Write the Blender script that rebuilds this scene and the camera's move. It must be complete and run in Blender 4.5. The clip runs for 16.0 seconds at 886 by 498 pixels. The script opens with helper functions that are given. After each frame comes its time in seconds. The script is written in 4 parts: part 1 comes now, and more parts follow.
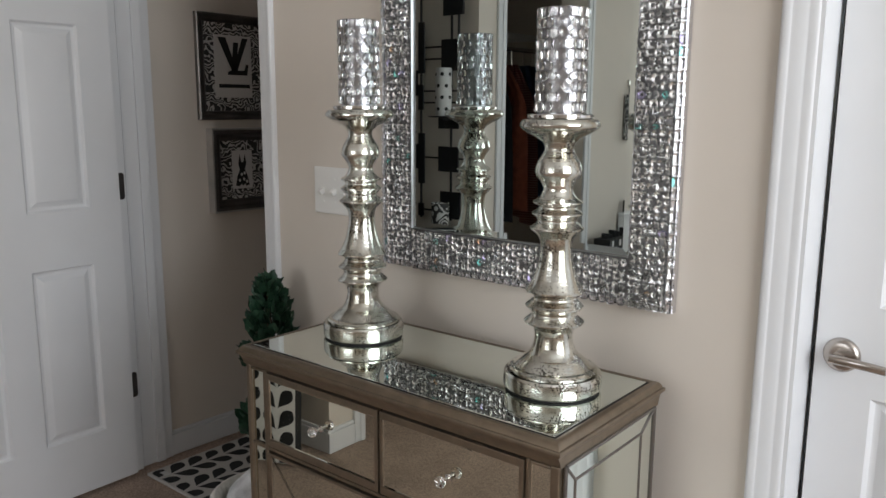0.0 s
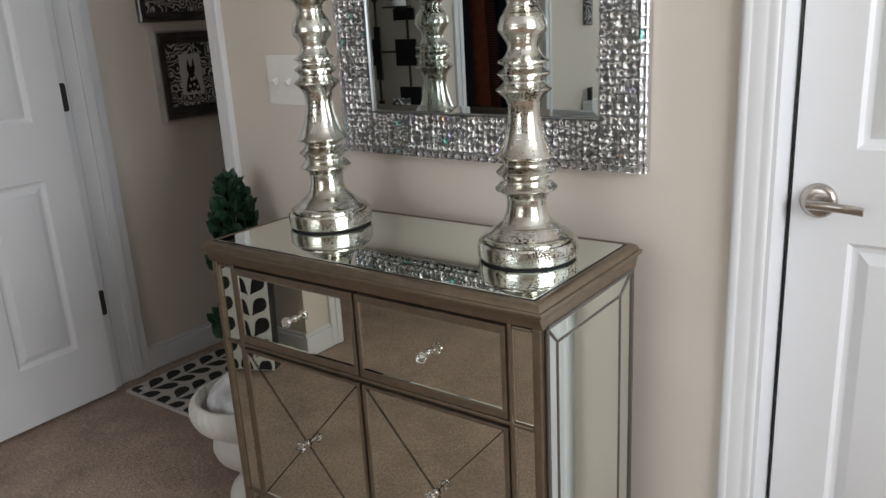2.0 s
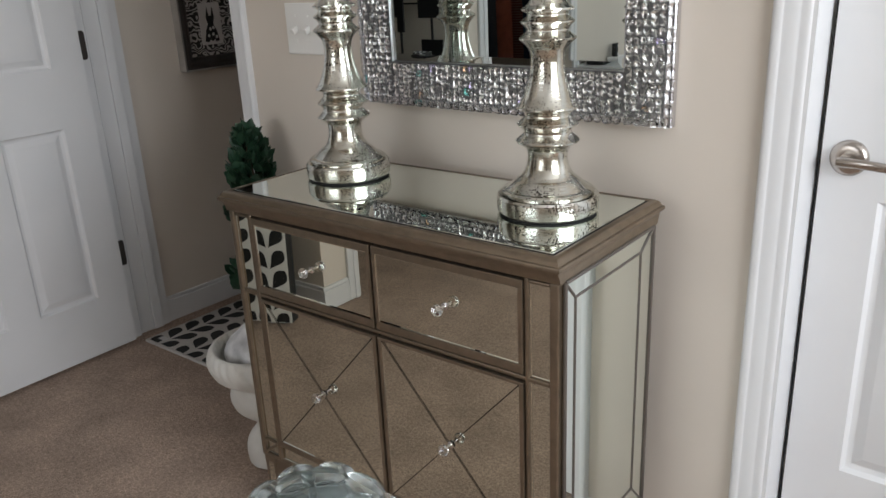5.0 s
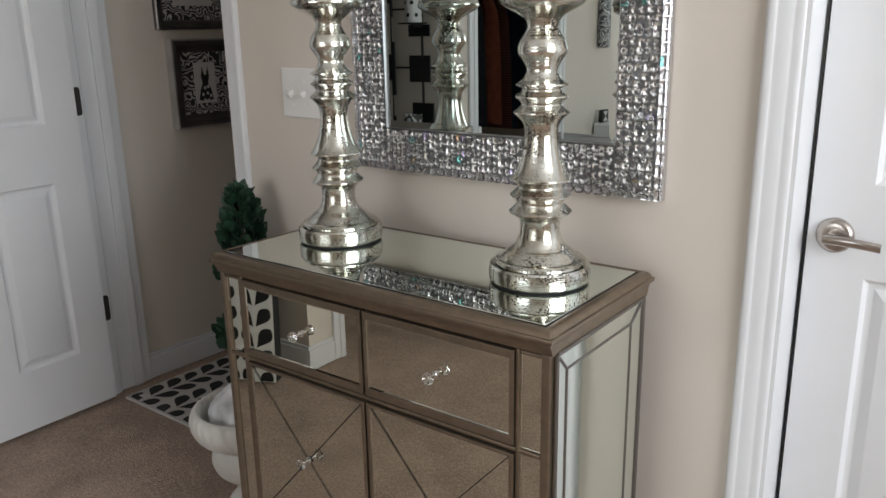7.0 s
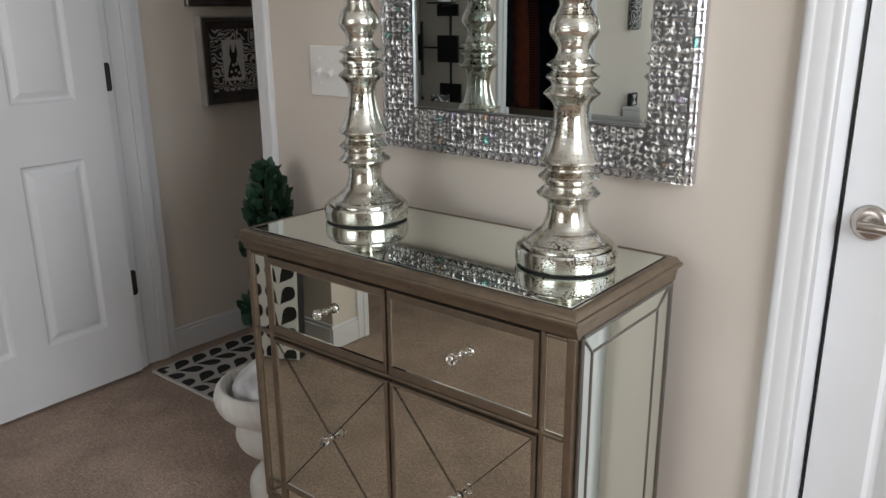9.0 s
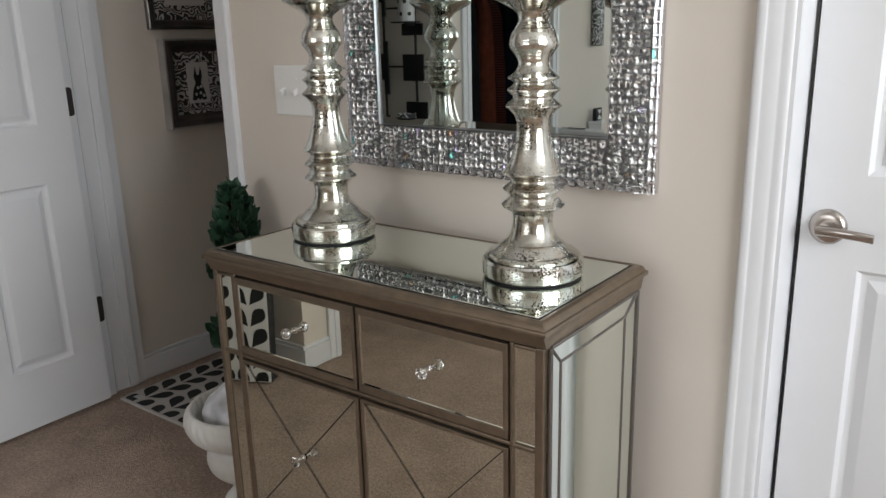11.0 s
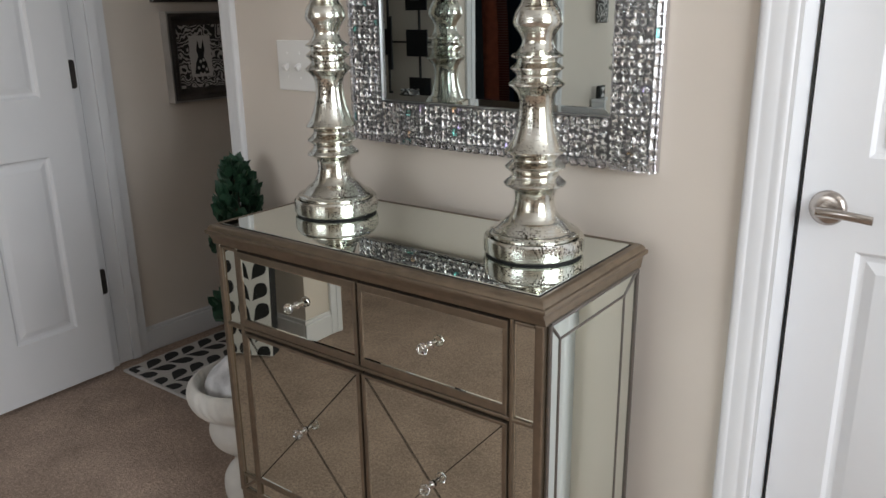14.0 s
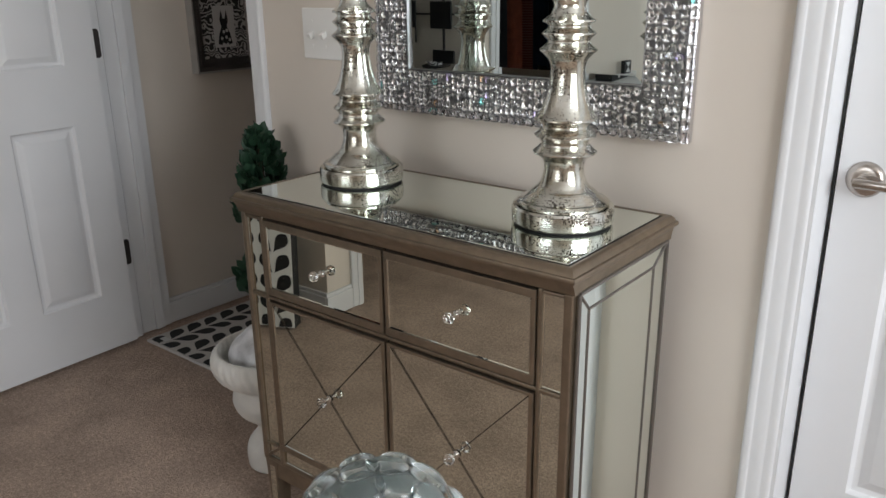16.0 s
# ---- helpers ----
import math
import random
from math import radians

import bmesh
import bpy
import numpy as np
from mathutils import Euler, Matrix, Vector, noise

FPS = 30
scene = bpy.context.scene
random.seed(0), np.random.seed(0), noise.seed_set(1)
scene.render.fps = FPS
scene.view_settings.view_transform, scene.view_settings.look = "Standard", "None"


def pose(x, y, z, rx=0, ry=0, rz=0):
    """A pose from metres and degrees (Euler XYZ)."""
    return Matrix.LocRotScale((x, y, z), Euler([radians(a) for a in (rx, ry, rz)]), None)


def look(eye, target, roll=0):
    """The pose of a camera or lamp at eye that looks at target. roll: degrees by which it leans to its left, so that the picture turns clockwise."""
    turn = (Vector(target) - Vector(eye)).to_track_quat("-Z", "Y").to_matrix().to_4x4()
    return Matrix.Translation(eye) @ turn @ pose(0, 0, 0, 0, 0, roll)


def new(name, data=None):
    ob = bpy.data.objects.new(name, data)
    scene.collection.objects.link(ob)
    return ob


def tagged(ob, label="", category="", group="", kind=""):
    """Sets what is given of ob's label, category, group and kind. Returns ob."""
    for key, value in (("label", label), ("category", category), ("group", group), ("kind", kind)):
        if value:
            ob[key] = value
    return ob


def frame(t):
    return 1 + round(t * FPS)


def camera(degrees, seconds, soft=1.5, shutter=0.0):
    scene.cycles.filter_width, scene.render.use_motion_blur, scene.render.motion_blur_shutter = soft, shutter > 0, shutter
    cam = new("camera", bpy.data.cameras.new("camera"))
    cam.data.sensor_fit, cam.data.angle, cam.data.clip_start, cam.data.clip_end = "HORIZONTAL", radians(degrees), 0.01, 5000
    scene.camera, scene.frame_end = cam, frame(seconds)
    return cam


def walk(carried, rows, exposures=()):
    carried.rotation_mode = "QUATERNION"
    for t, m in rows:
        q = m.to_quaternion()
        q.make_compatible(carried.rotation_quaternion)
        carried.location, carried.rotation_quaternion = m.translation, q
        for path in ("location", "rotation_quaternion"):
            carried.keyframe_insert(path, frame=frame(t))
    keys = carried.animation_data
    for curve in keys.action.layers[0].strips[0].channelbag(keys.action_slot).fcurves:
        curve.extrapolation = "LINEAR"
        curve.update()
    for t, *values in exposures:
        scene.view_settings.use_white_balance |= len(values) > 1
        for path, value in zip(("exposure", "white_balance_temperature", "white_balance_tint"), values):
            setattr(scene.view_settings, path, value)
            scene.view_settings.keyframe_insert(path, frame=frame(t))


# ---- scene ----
cam = camera(58.7, 16.0)

PATH = [
    (0, (1.429, -1.394, 1.344), (0.147, 0.101, 0.991), 0.3),
    (0.5, (1.431, -1.389, 1.333), (0.175, 0.123, 0.965), -1.8),
    (1, (1.415, -1.383, 1.313), (0.202, 0.148, 0.882), -1.8),
    (1.5, (1.407, -1.37, 1.275), (0.206, 0.146, 0.767), -2.7),
    (2, (1.404, -1.368, 1.263), (0.213, 0.134, 0.694), -3.2),
    (2.5, (1.404, -1.368, 1.246), (0.197, 0.122, 0.679), -3.1),
    (3, (1.402, -1.365, 1.237), (0.211, 0.104, 0.585), -3.7),
    (5.5, (1.393, -1.356, 1.255), (0.178, 0.087, 0.59), -2.5),
    (6, (1.39, -1.363, 1.263), (0.179, 0.115, 0.674), -1.5),
    (6.5, (1.393, -1.362, 1.265), (0.2, 0.145, 0.711), -1.4),
    (7, (1.385, -1.365, 1.269), (0.181, 0.141, 0.737), -1.1),
    (7.5, (1.381, -1.368, 1.274), (0.162, 0.116, 0.715), 0.2),
    (8, (1.38, -1.363, 1.268), (0.147, 0.109, 0.707), 0.1),
    (8.5, (1.378, -1.364, 1.26), (0.132, 0.1, 0.71), -0.3),
    (9, (1.378, -1.364, 1.264), (0.136, 0.094, 0.69), -0.5),
    (11.5, (1.39, -1.359, 1.255), (0.198, 0.16, 0.732), -1.6),
    (12, (1.388, -1.357, 1.257), (0.189, 0.153, 0.726), -1.6),
    (12.5, (1.388, -1.365, 1.25), (0.189, 0.146, 0.724), -0.8),
    (13, (1.385, -1.368, 1.254), (0.176, 0.13, 0.714), -0.5),
    (13.5, (1.391, -1.37, 1.253), (0.178, 0.123, 0.707), 0.3),
    (14, (1.394, -1.369, 1.26), (0.204, 0.128, 0.674), -0.9),
    (14.5, (1.389, -1.383, 1.254), (0.143, 0.077, 0.694), -0.3),
    (15, (1.386, -1.381, 1.249), (0.15, 0.079, 0.66), 0.3),
    (15.5, (1.3773, -1.3739, 1.239), (0.145, 0.076, 0.621), -0.6),
    (16, (1.3763, -1.3729, 1.240), (0.16, 0.083, 0.602), -0.7),
]
walk(cam, [(t, look(eye, target, roll)) for t, eye, target, roll in PATH],
     [(0, -0.085), (1, -0.115), (1.5, -0.13), (2, -0.03), (2.5, 0.055), (16, 0.05)])

# ---- light ----
world = bpy.data.worlds.new("world")
scene.world = world
world.use_nodes = True
wn = world.node_tree
sky = wn.nodes.new("ShaderNodeTexSky")
sky.sky_type, sky.sun_disc = "NISHITA", False
sky.sun_elevation, sky.sun_rotation = radians(42), radians(160)
wn.links.new(sky.outputs[0], wn.nodes["Background"].inputs[0])
wn.nodes["Background"].inputs[1].default_value = 0.12


def area_light(name, x, y, z, rx, rz, sx, sy, power, colour=(1, 1, 1)):
    d = bpy.data.lights.new(name, "AREA")
    d.shape, d.size, d.size_y, d.energy, d.color = "RECTANGLE", sx, sy, power, colour
    ob = new(name, d)
    ob.matrix_world = pose(x, y, z, rx, 0, rz)
    return ob


# daylight through the side window of the room behind the camera
area_light("daylight_side", 3.12, -1.05, 1.60, 90, 90, 1.5, 1.22, 57, (0.93, 0.97, 1.015))
# added fill from behind the camera; no window is known there
area_light("fill_back", 0.30, -5.1, 1.6, 90, 0, 2.0, 1.2, 26, (0.93, 0.97, 1.015))


# ---- materials ----
def mat(name, colour, rough=0.5, metal=0.0, trans=0.0, ior=1.45, noise_scale=0, amount=0.0, bump=0.0, bump_scale=200, coat=0.0):
    m = bpy.data.materials.new(name)
    m.use_nodes = True
    nt = m.node_tree
    b = nt.nodes["Principled BSDF"]
    b.inputs["Base Color"].default_value = (*colour, 1)
    b.inputs["Roughness"].default_value = rough
    b.inputs["Metallic"].default_value = metal
    b.inputs["Transmission Weight"].default_value = trans
    b.inputs["IOR"].default_value = ior
    b.inputs["Coat Weight"].default_value = coat
    tc = nt.nodes.new("ShaderNodeTexCoord")
    if amount:
        n = nt.nodes.new("ShaderNodeTexNoise")
        n.inputs["Scale"].default_value, n.inputs["Detail"].default_value = noise_scale, 6
        r = nt.nodes.new("ShaderNodeValToRGB")
        lo = [max(0, c * (1 - amount)) for c in colour]
        hi = [min(1, c * (1 + amount)) for c in colour]
        r.color_ramp.elements[0].position, r.color_ramp.elements[0].color = 0.3, (*lo, 1)
        r.color_ramp.elements[1].position, r.color_ramp.elements[1].color = 0.7, (*hi, 1)
        nt.links.new(tc.outputs["Object"], n.inputs["Vector"])
        nt.links.new(n.outputs[0], r.inputs[0])
        nt.links.new(r.outputs[0], b.inputs["Base Color"])
    if bump:
        n2 = nt.nodes.new("ShaderNodeTexNoise")
        n2.inputs["Scale"].default_value, n2.inputs["Detail"].default_value = bump_scale, 4
        bp = nt.nodes.new("ShaderNodeBump")
        bp.inputs["Strength"].default_value, bp.inputs["Distance"].default_value = bump, 0.003
        nt.links.new(tc.outputs["Object"], n2.inputs["Vector"])
        nt.links.new(n2.outputs[0], bp.inputs["Height"])
        nt.links.new(bp.outputs[0], b.inputs["Normal"])
    return m


WALL = mat("beige_wall_paint", (0.675, 0.611, 0.538), 0.75, noise_scale=3, amount=0.025, bump=0.06, bump_scale=350)
WHITE = mat("white_gloss_trim", (0.71, 0.715, 0.725), 0.42, noise_scale=4, amount=0.02, bump=0.02, bump_scale=80)
DOORW = mat("white_door_paint", (0.725, 0.73, 0.74), 0.45, noise_scale=5, amount=0.02, bump=0.05, bump_scale=260)
CEIL = mat("ceiling_paint", (0.8, 0.79, 0.77), 0.9, noise_scale=5, amount=0.02, bump=0.1, bump_scale=120)
CARPET = mat("beige_carpet", (0.440, 0.330, 0.260), 0.97)


def carpet_nodes(m):
    """Twisted pile: specks of a few millimetres, trodden patches of a few hands' width."""
    nt = m.node_tree
    b = nt.nodes["Principled BSDF"]
    tc = nt.nodes.new("ShaderNodeTexCoord")
    out = []
    for sc, det, lo, hi in ((300, 3, 0.66, 1.34), (110, 4, 0.80, 1.20), (6, 5, 0.82, 1.16)):
        n = nt.nodes.new("ShaderNodeTexNoise")
        n.inputs["Scale"].default_value, n.inputs["Detail"].default_value = sc, det
        r = nt.nodes.new("ShaderNodeMapRange")
        r.inputs["From Min"].default_value, r.inputs["From Max"].default_value = 0.3, 0.7
        r.inputs["To Min"].default_value, r.inputs["To Max"].default_value = lo, hi
        nt.links.new(tc.outputs["Object"], n.inputs["Vector"])
        nt.links.new(n.outputs[0], r.inputs["Value"])
        out.append((n, r))
    m1, m2 = nt.nodes.new("ShaderNodeMath"), nt.nodes.new("ShaderNodeMath")
    m1.operation = m2.operation = "MULTIPLY"
    nt.links.new(out[0][1].outputs[0], m1.inputs[0])
    nt.links.new(out[1][1].outputs[0], m1.inputs[1])
    nt.links.new(m1.outputs[0], m2.inputs[0])
    nt.links.new(out[2][1].outputs[0], m2.inputs[1])
    vm = nt.nodes.new("ShaderNodeVectorMath")
    vm.operation = "SCALE"
    vm.inputs[0].default_value = b.inputs["Base Color"].default_value[:3]
    nt.links.new(m2.outputs[0], vm.inputs["Scale"])
    nt.links.new(vm.outputs[0], b.inputs["Base Color"])
    bp = nt.nodes.new("ShaderNodeBump")
    bp.inputs["Strength"].default_value, bp.inputs["Distance"].default_value = 0.8, 0.006
    nt.links.new(m1.outputs[0], bp.inputs["Height"])
    nt.links.new(bp.outputs[0], b.inputs["Normal"])


carpet_nodes(CARPET)
BRONZE = mat("champagne_bronze_wood", (0.232, 0.183, 0.133), 0.32, 0.78, noise_scale=40, amount=0.12, bump=0.05, bump_scale=300)
DARKWOOD = mat("dark_cabinet_core", (0.012, 0.009, 0.007), 0.6, noise_scale=20, amount=0.2)
BEAD = mat("dark_pewter_bead", (0.20, 0.185, 0.17), 0.35, 0.8)
MIRROR = mat("mirror_glass", (0.76, 0.81, 0.765), 0.012, 1.0)
WALLMIRROR = mat("wall_mirror_glass", (0.57, 0.625, 0.61), 0.01, 1.0)
OLDMIRROR = mat("antiqued_mirror_glass", (0.665, 0.67, 0.595), 0.015, 1.0)
DARKLINE = mat("dark_groove_line", (0.05, 0.04, 0.03), 0.25, 0.7)
SLEEVE = mat("grey_silver_sleeve", (0.36, 0.36, 0.375), 0.28, 1.0)
SILVER = mat("silver_leaf_edge", (0.50, 0.51, 0.53), 0.30, 1.0)
CHROME = mat("chrome", (0.8, 0.8, 0.8), 0.08, 1.0)
NICKEL = mat("brushed_nickel", (0.44, 0.40, 0.365), 0.26, 1.0, noise_scale=60, amount=0.05)
GUNMETAL = mat("dark_hinge_metal", (0.10, 0.09, 0.085), 0.4, 0.8)
CRYSTAL = mat("clear_crystal", (1, 1, 1), 0.0, 0.0, 1.0, 1.52)
BLACK = mat("black_lacquer", (0.012, 0.012, 0.013), 0.4)
BLACKP = mat("black_print", (0.02, 0.02, 0.02), 0.7)
PAPER = mat("white_print_paper", (0.62, 0.61, 0.60), 0.6)
PLASTIC = mat("white_switch_plastic", (0.8, 0.79, 0.76), 0.35)
STONE = mat("white_plaster_urn", (0.66, 0.645, 0.60), 0.62, noise_scale=25, amount=0.06, bump=0.12, bump_scale=90)
MARBLE = mat("grey_veined_cloth", (0.60, 0.60, 0.61), 0.7, noise_scale=16, amount=0.42, bump=0.4, bump_scale=40)
LEAF = mat("boxwood_leaf", (0.020, 0.055, 0.030), 0.42, noise_scale=30, amount=0.35)
STEM = mat("brown_stem", (0.10, 0.07, 0.045), 0.8, noise_scale=30, amount=0.2)
# cream cloth toned down: the doorway's shade on the mat is in this colour
RUGCLOTH_SHADED = mat("shade_toned_cream_cloth", (0.56, 0.54, 0.51), 0.9, noise_scale=160, amount=0.08, bump=0.4, bump_scale=500)
MATWHITE = mat("cream_canvas", (0.78, 0.77, 0.74), 0.85, noise_scale=200, amount=0.05, bump=0.3, bump_scale=600)
SEAFOAM = mat("sea_green_glass", (0.66, 0.735, 0.735), 0.07, 0.0, 0.96, 1.42, noise_scale=60, amount=0.05)
FROSTED = mat("frosted_grey_glass", (0.72, 0.77, 0.77), 0.25, 0.0, 0.85, 1.40, noise_scale=40, amount=0.15)
RED = mat("rust_red_cloth", (0.24, 0.06, 0.03), 0.9, noise_scale=30, amount=0.2, bump=0.3, bump_scale=60)
BLUE = mat("dark_blue_cloth", (0.02, 0.05, 0.10), 0.9, noise_scale=30, amount=0.2)
NEAR_BLACK = mat("black_cloth", (0.012, 0.012, 0.014), 0.9, noise_scale=30, amount=0.2)


def mercury():
    """Silvered glass: cloudy tarnish, clustered black specks, runs down the waist, faint turning lines."""
    m = bpy.data.materials.new("mercury_glass")
    m.use_nodes = True
    nt = m.node_tree
    b = nt.nodes["Principled BSDF"]
    b.inputs["Metallic"].default_value = 1.0
    b.inputs["Coat Weight"].default_value = 0.25
    b.inputs["Coat Roughness"].default_value = 0.05
    tc = nt.nodes.new("ShaderNodeTexCoord")

    def stretched(x, y, z):
        mp = nt.nodes.new("ShaderNodeMapping")
        mp.inputs["Scale"].default_value = (x, y, z)
        nt.links.new(tc.outputs["Object"], mp.inputs["Vector"])
        return mp.outputs[0]

    def noise_at(vec, scale, detail):
        n = nt.nodes.new("ShaderNodeTexNoise")
        n.inputs["Scale"].default_value, n.inputs["Detail"].default_value = scale, detail
        nt.links.new(vec, n.inputs["Vector"])
        return n.outputs[0]

    def math_node(op, a, c, d=None):
        n = nt.nodes.new("ShaderNodeMath")
        n.operation = op
        for k, v in enumerate((a, c, d)):
            if v is None:
                continue
            if isinstance(v, (int, float)):
                n.inputs[k].default_value = v
            else:
                nt.links.new(v, n.inputs[k])
        return n.outputs[0]

    plain = tc.outputs["Object"]
    big = noise_at(plain, 16, 6)
    r1 = nt.nodes.new("ShaderNodeValToRGB")
    r1.color_ramp.elements[0].position, r1.color_ramp.elements[0].color = 0.34, (0.55, 0.53, 0.455, 1)
    r1.color_ramp.elements[1].position, r1.color_ramp.elements[1].color = 0.60, (0.85, 0.86, 0.81, 1)
    nt.links.new(big, r1.inputs[0])
    cluster = noise_at(plain, 20, 3)
    vor = nt.nodes.new("ShaderNodeTexVoronoi")
    vor.inputs["Scale"].default_value = 240
    nt.links.new(plain, vor.inputs["Vector"])
    specks = math_node("LESS_THAN", vor.outputs["Distance"], math_node("MULTIPLY_ADD", cluster, 1.1, -0.325))
    runs = math_node("GREATER_THAN", noise_at(stretched(1.0, 1.0, 0.30), 230, 2), math_node("MULTIPLY_ADD", cluster, -0.8, 1.13))
    dark = math_node("MAXIMUM", specks, runs)
    mix = nt.nodes.new("ShaderNodeMix")
    mix.data_type = "RGBA"
    mix.inputs["B"].default_value = (0.055, 0.045, 0.032, 1)
    nt.links.new(dark, mix.inputs["Factor"])
    nt.links.new(r1.outputs[0], mix.inputs["A"])
    nt.links.new(mix.outputs["Result"], b.inputs["Base Color"])
    nt.links.new(math_node("MULTIPLY_ADD", big, 0.20, 0.04), b.inputs["Roughness"])
    lines = noise_at(stretched(0.02, 0.02, 1.0), 420, 2)
    bp = nt.nodes.new("ShaderNodeBump")
    bp.inputs["Strength"].default_value, bp.inputs["Distance"].default_value = 0.22, 0.004
    nt.links.new(math_node("MULTIPLY_ADD", lines, 0.65, big), bp.inputs["Height"])
    nt.links.new(bp.outputs[0], b.inputs["Normal"])
    return m


MERCURY = mercury()


# ---- builders ----
def thing(name, label, category, m=None, group="", kind=""):
    """An empty at the thing's base."""
    ob = new(name)
    ob.empty_display_size = 0.1
    if m is not None:
        ob.matrix_basis = m
    return tagged(ob, label, category, group, kind)


def finish(bm, name, material, smooth=None):
    me = bpy.data.meshes.new(name)
    bmesh.ops.recalc_face_normals(bm, faces=bm.faces)
    bm.to_mesh(me)
    bm.free()
    for mt in material if isinstance(material, (list, tuple)) else [material]:
        me.materials.append(mt)
    if smooth is not None:
        me.polygons.foreach_set("use_smooth", [True] * len(me.polygons))
        me.set_sharp_from_angle(angle=radians(smooth))
    return me


def part(name, bm, material, parent, label="", smooth=None):
    ob = new(name, finish(bm, name, material, smooth))
    ob.parent = parent
    if label:
        ob["label"] = label
    return ob


def solid(name, bm, material, label="", category="", kind="", smooth=None, group=""):
    return tagged(new(name, finish(bm, name, material, smooth)), label, category, group, kind)


def box(x0, x1, y0, y1, z0, z1, bevel=0.0, bm=None, seg=2):
    own = bmesh.new()
    bmesh.ops.create_cube(own, size=1, matrix=Matrix.LocRotScale(((x0 + x1) / 2, (y0 + y1) / 2, (z0 + z1) / 2), None, (x1 - x0, y1 - y0, z1 - z0)))
    if bevel:
        bmesh.ops.bevel(own, geom=own.edges[:], offset=bevel, segments=seg, profile=0.5, affect="EDGES")
    if bm is None:
        return own
    return join(bm, own)


def join(bm, other, m=None):
    if m is not None:
        bmesh.ops.transform(other, matrix=m, verts=other.verts)
    me = bpy.data.meshes.new("tmp")
    other.to_mesh(me)
    other.free()
    bm.from_mesh(me)
    bpy.data.meshes.remove(me)
    return bm


def lathe(profile, n=48, bm=None, m=None):
    """Revolve (radius, height) pairs round z."""
    own = bmesh.new()
    rings = []
    for r, z in profile:
        if r < 1e-5:
            rings.append([own.verts.new((0, 0, z))])
        else:
            rings.append([own.verts.new((r * math.cos(2 * math.pi * i / n), r * math.sin(2 * math.pi * i / n), z)) for i in range(n)])
    for a, b in zip(rings, rings[1:]):
        for i in range(n):
            j = (i + 1) % n
            q = [a[i % len(a)], a[j % len(a)], b[j % len(b)], b[i % len(b)]]
            q = list(dict.fromkeys(q))
            if len(q) > 2:
                own.faces.new(q)
    if m is not None:
        bmesh.ops.transform(own, matrix=m, verts=own.verts)
    if bm is None:
        return own
    return join(bm, own)


def smooth_profile(points, steps=5):
    """A Catmull-Rom line through (radius, height) points; a point with a third value stays a sharp corner."""
    out, run = [], []

    def flush():
        if len(run) < 3:
            out.extend(run)
        else:
            p = [run[0], *run, run[-1]]
            for i in range(1, len(p) - 2):
                for k in range(steps):
                    t = k / steps
                    out.append(tuple(0.5 * (2 * p[i][c] + (p[i + 1][c] - p[i - 1][c]) * t + (2 * p[i - 1][c] - 5 * p[i][c] + 4 * p[i + 1][c] - p[i + 2][c]) * t * t
                                            + (3 * p[i][c] - p[i - 1][c] - 3 * p[i + 1][c] + p[i + 2][c]) * t ** 3) for c in (0, 1)))
            out.append(run[-1])

    for q in points:
        run.append((q[0], q[1]))
        if len(q) > 2:
            flush()
            run = [(q[0], q[1])]
    flush()
    return out


def sweep_frame(x0, x1, z0, z1, profile, bm=None):
    """A mitred picture-frame moulding round a rectangle in the xz plane; profile: (inset from the outside, depth towards -y)."""
    own = bmesh.new()
    loops = []
    for inset, d in profile:
        loops.append([own.verts.new(c) for c in ((x0 + inset, -d, z0 + inset), (x1 - inset, -d, z0 + inset), (x1 - inset, -d, z1 - inset), (x0 + inset, -d, z1 - inset))])
    for a, b in zip(loops, loops[1:]):
        for i in range(4):
            j = (i + 1) % 4
            own.faces.new((a[i], a[j], b[j], b[i]))
    if bm is None:
        return own
    return join(bm, own)


SETTING = mat("dark_silver_setting", (0.24, 0.24, 0.243), 0.36, 0.85, noise_scale=60, amount=0.2)


def gem_foil():
    """Foil behind each stone: silver of uneven brightness; a few tints paint coloured glints."""
    m = mat("gem_foil", (0.86, 0.87, 0.90), 0.24, 1.0)
    nt = m.node_tree
    geo, inf = nt.nodes.new("ShaderNodeNewGeometry"), nt.nodes.new("ShaderNodeObjectInfo")
    add, fr = nt.nodes.new("ShaderNodeMath"), nt.nodes.new("ShaderNodeMath")
    add.operation, fr.operation = "ADD", "FRACT"
    nt.links.new(geo.outputs["Random Per Island"], add.inputs[0])
    nt.links.new(inf.outputs["Random"], add.inputs[1])
    nt.links.new(add.outputs[0], fr.inputs[0])
    r = nt.nodes.new("ShaderNodeValToRGB")
    r.color_ramp.interpolation = "CONSTANT"
    # teal, orange and violet stand for flashes of split light
    stops = ((0.0, (0.30, 0.78, 0.74)), (0.016, (0.82, 0.60, 0.42)), (0.028, (0.62, 0.58, 0.84)), (0.04, (0.66, 0.67, 0.68)), (0.20, (0.80, 0.81, 0.82)), (0.52, (0.90, 0.91, 0.92)), (0.82, (0.97, 0.97, 0.98)))
    while len(r.color_ramp.elements) < len(stops):
        r.color_ramp.elements.new(0.5)
    for e, (p, c) in zip(r.color_ramp.elements, stops):
        e.position, e.color = p, (*c, 1)
    nt.links.new(fr.outputs[0], r.inputs[0])
    nt.links.new(r.outputs[0], nt.nodes["Principled BSDF"].inputs["Base Color"])
    return m


FOIL = gem_foil()


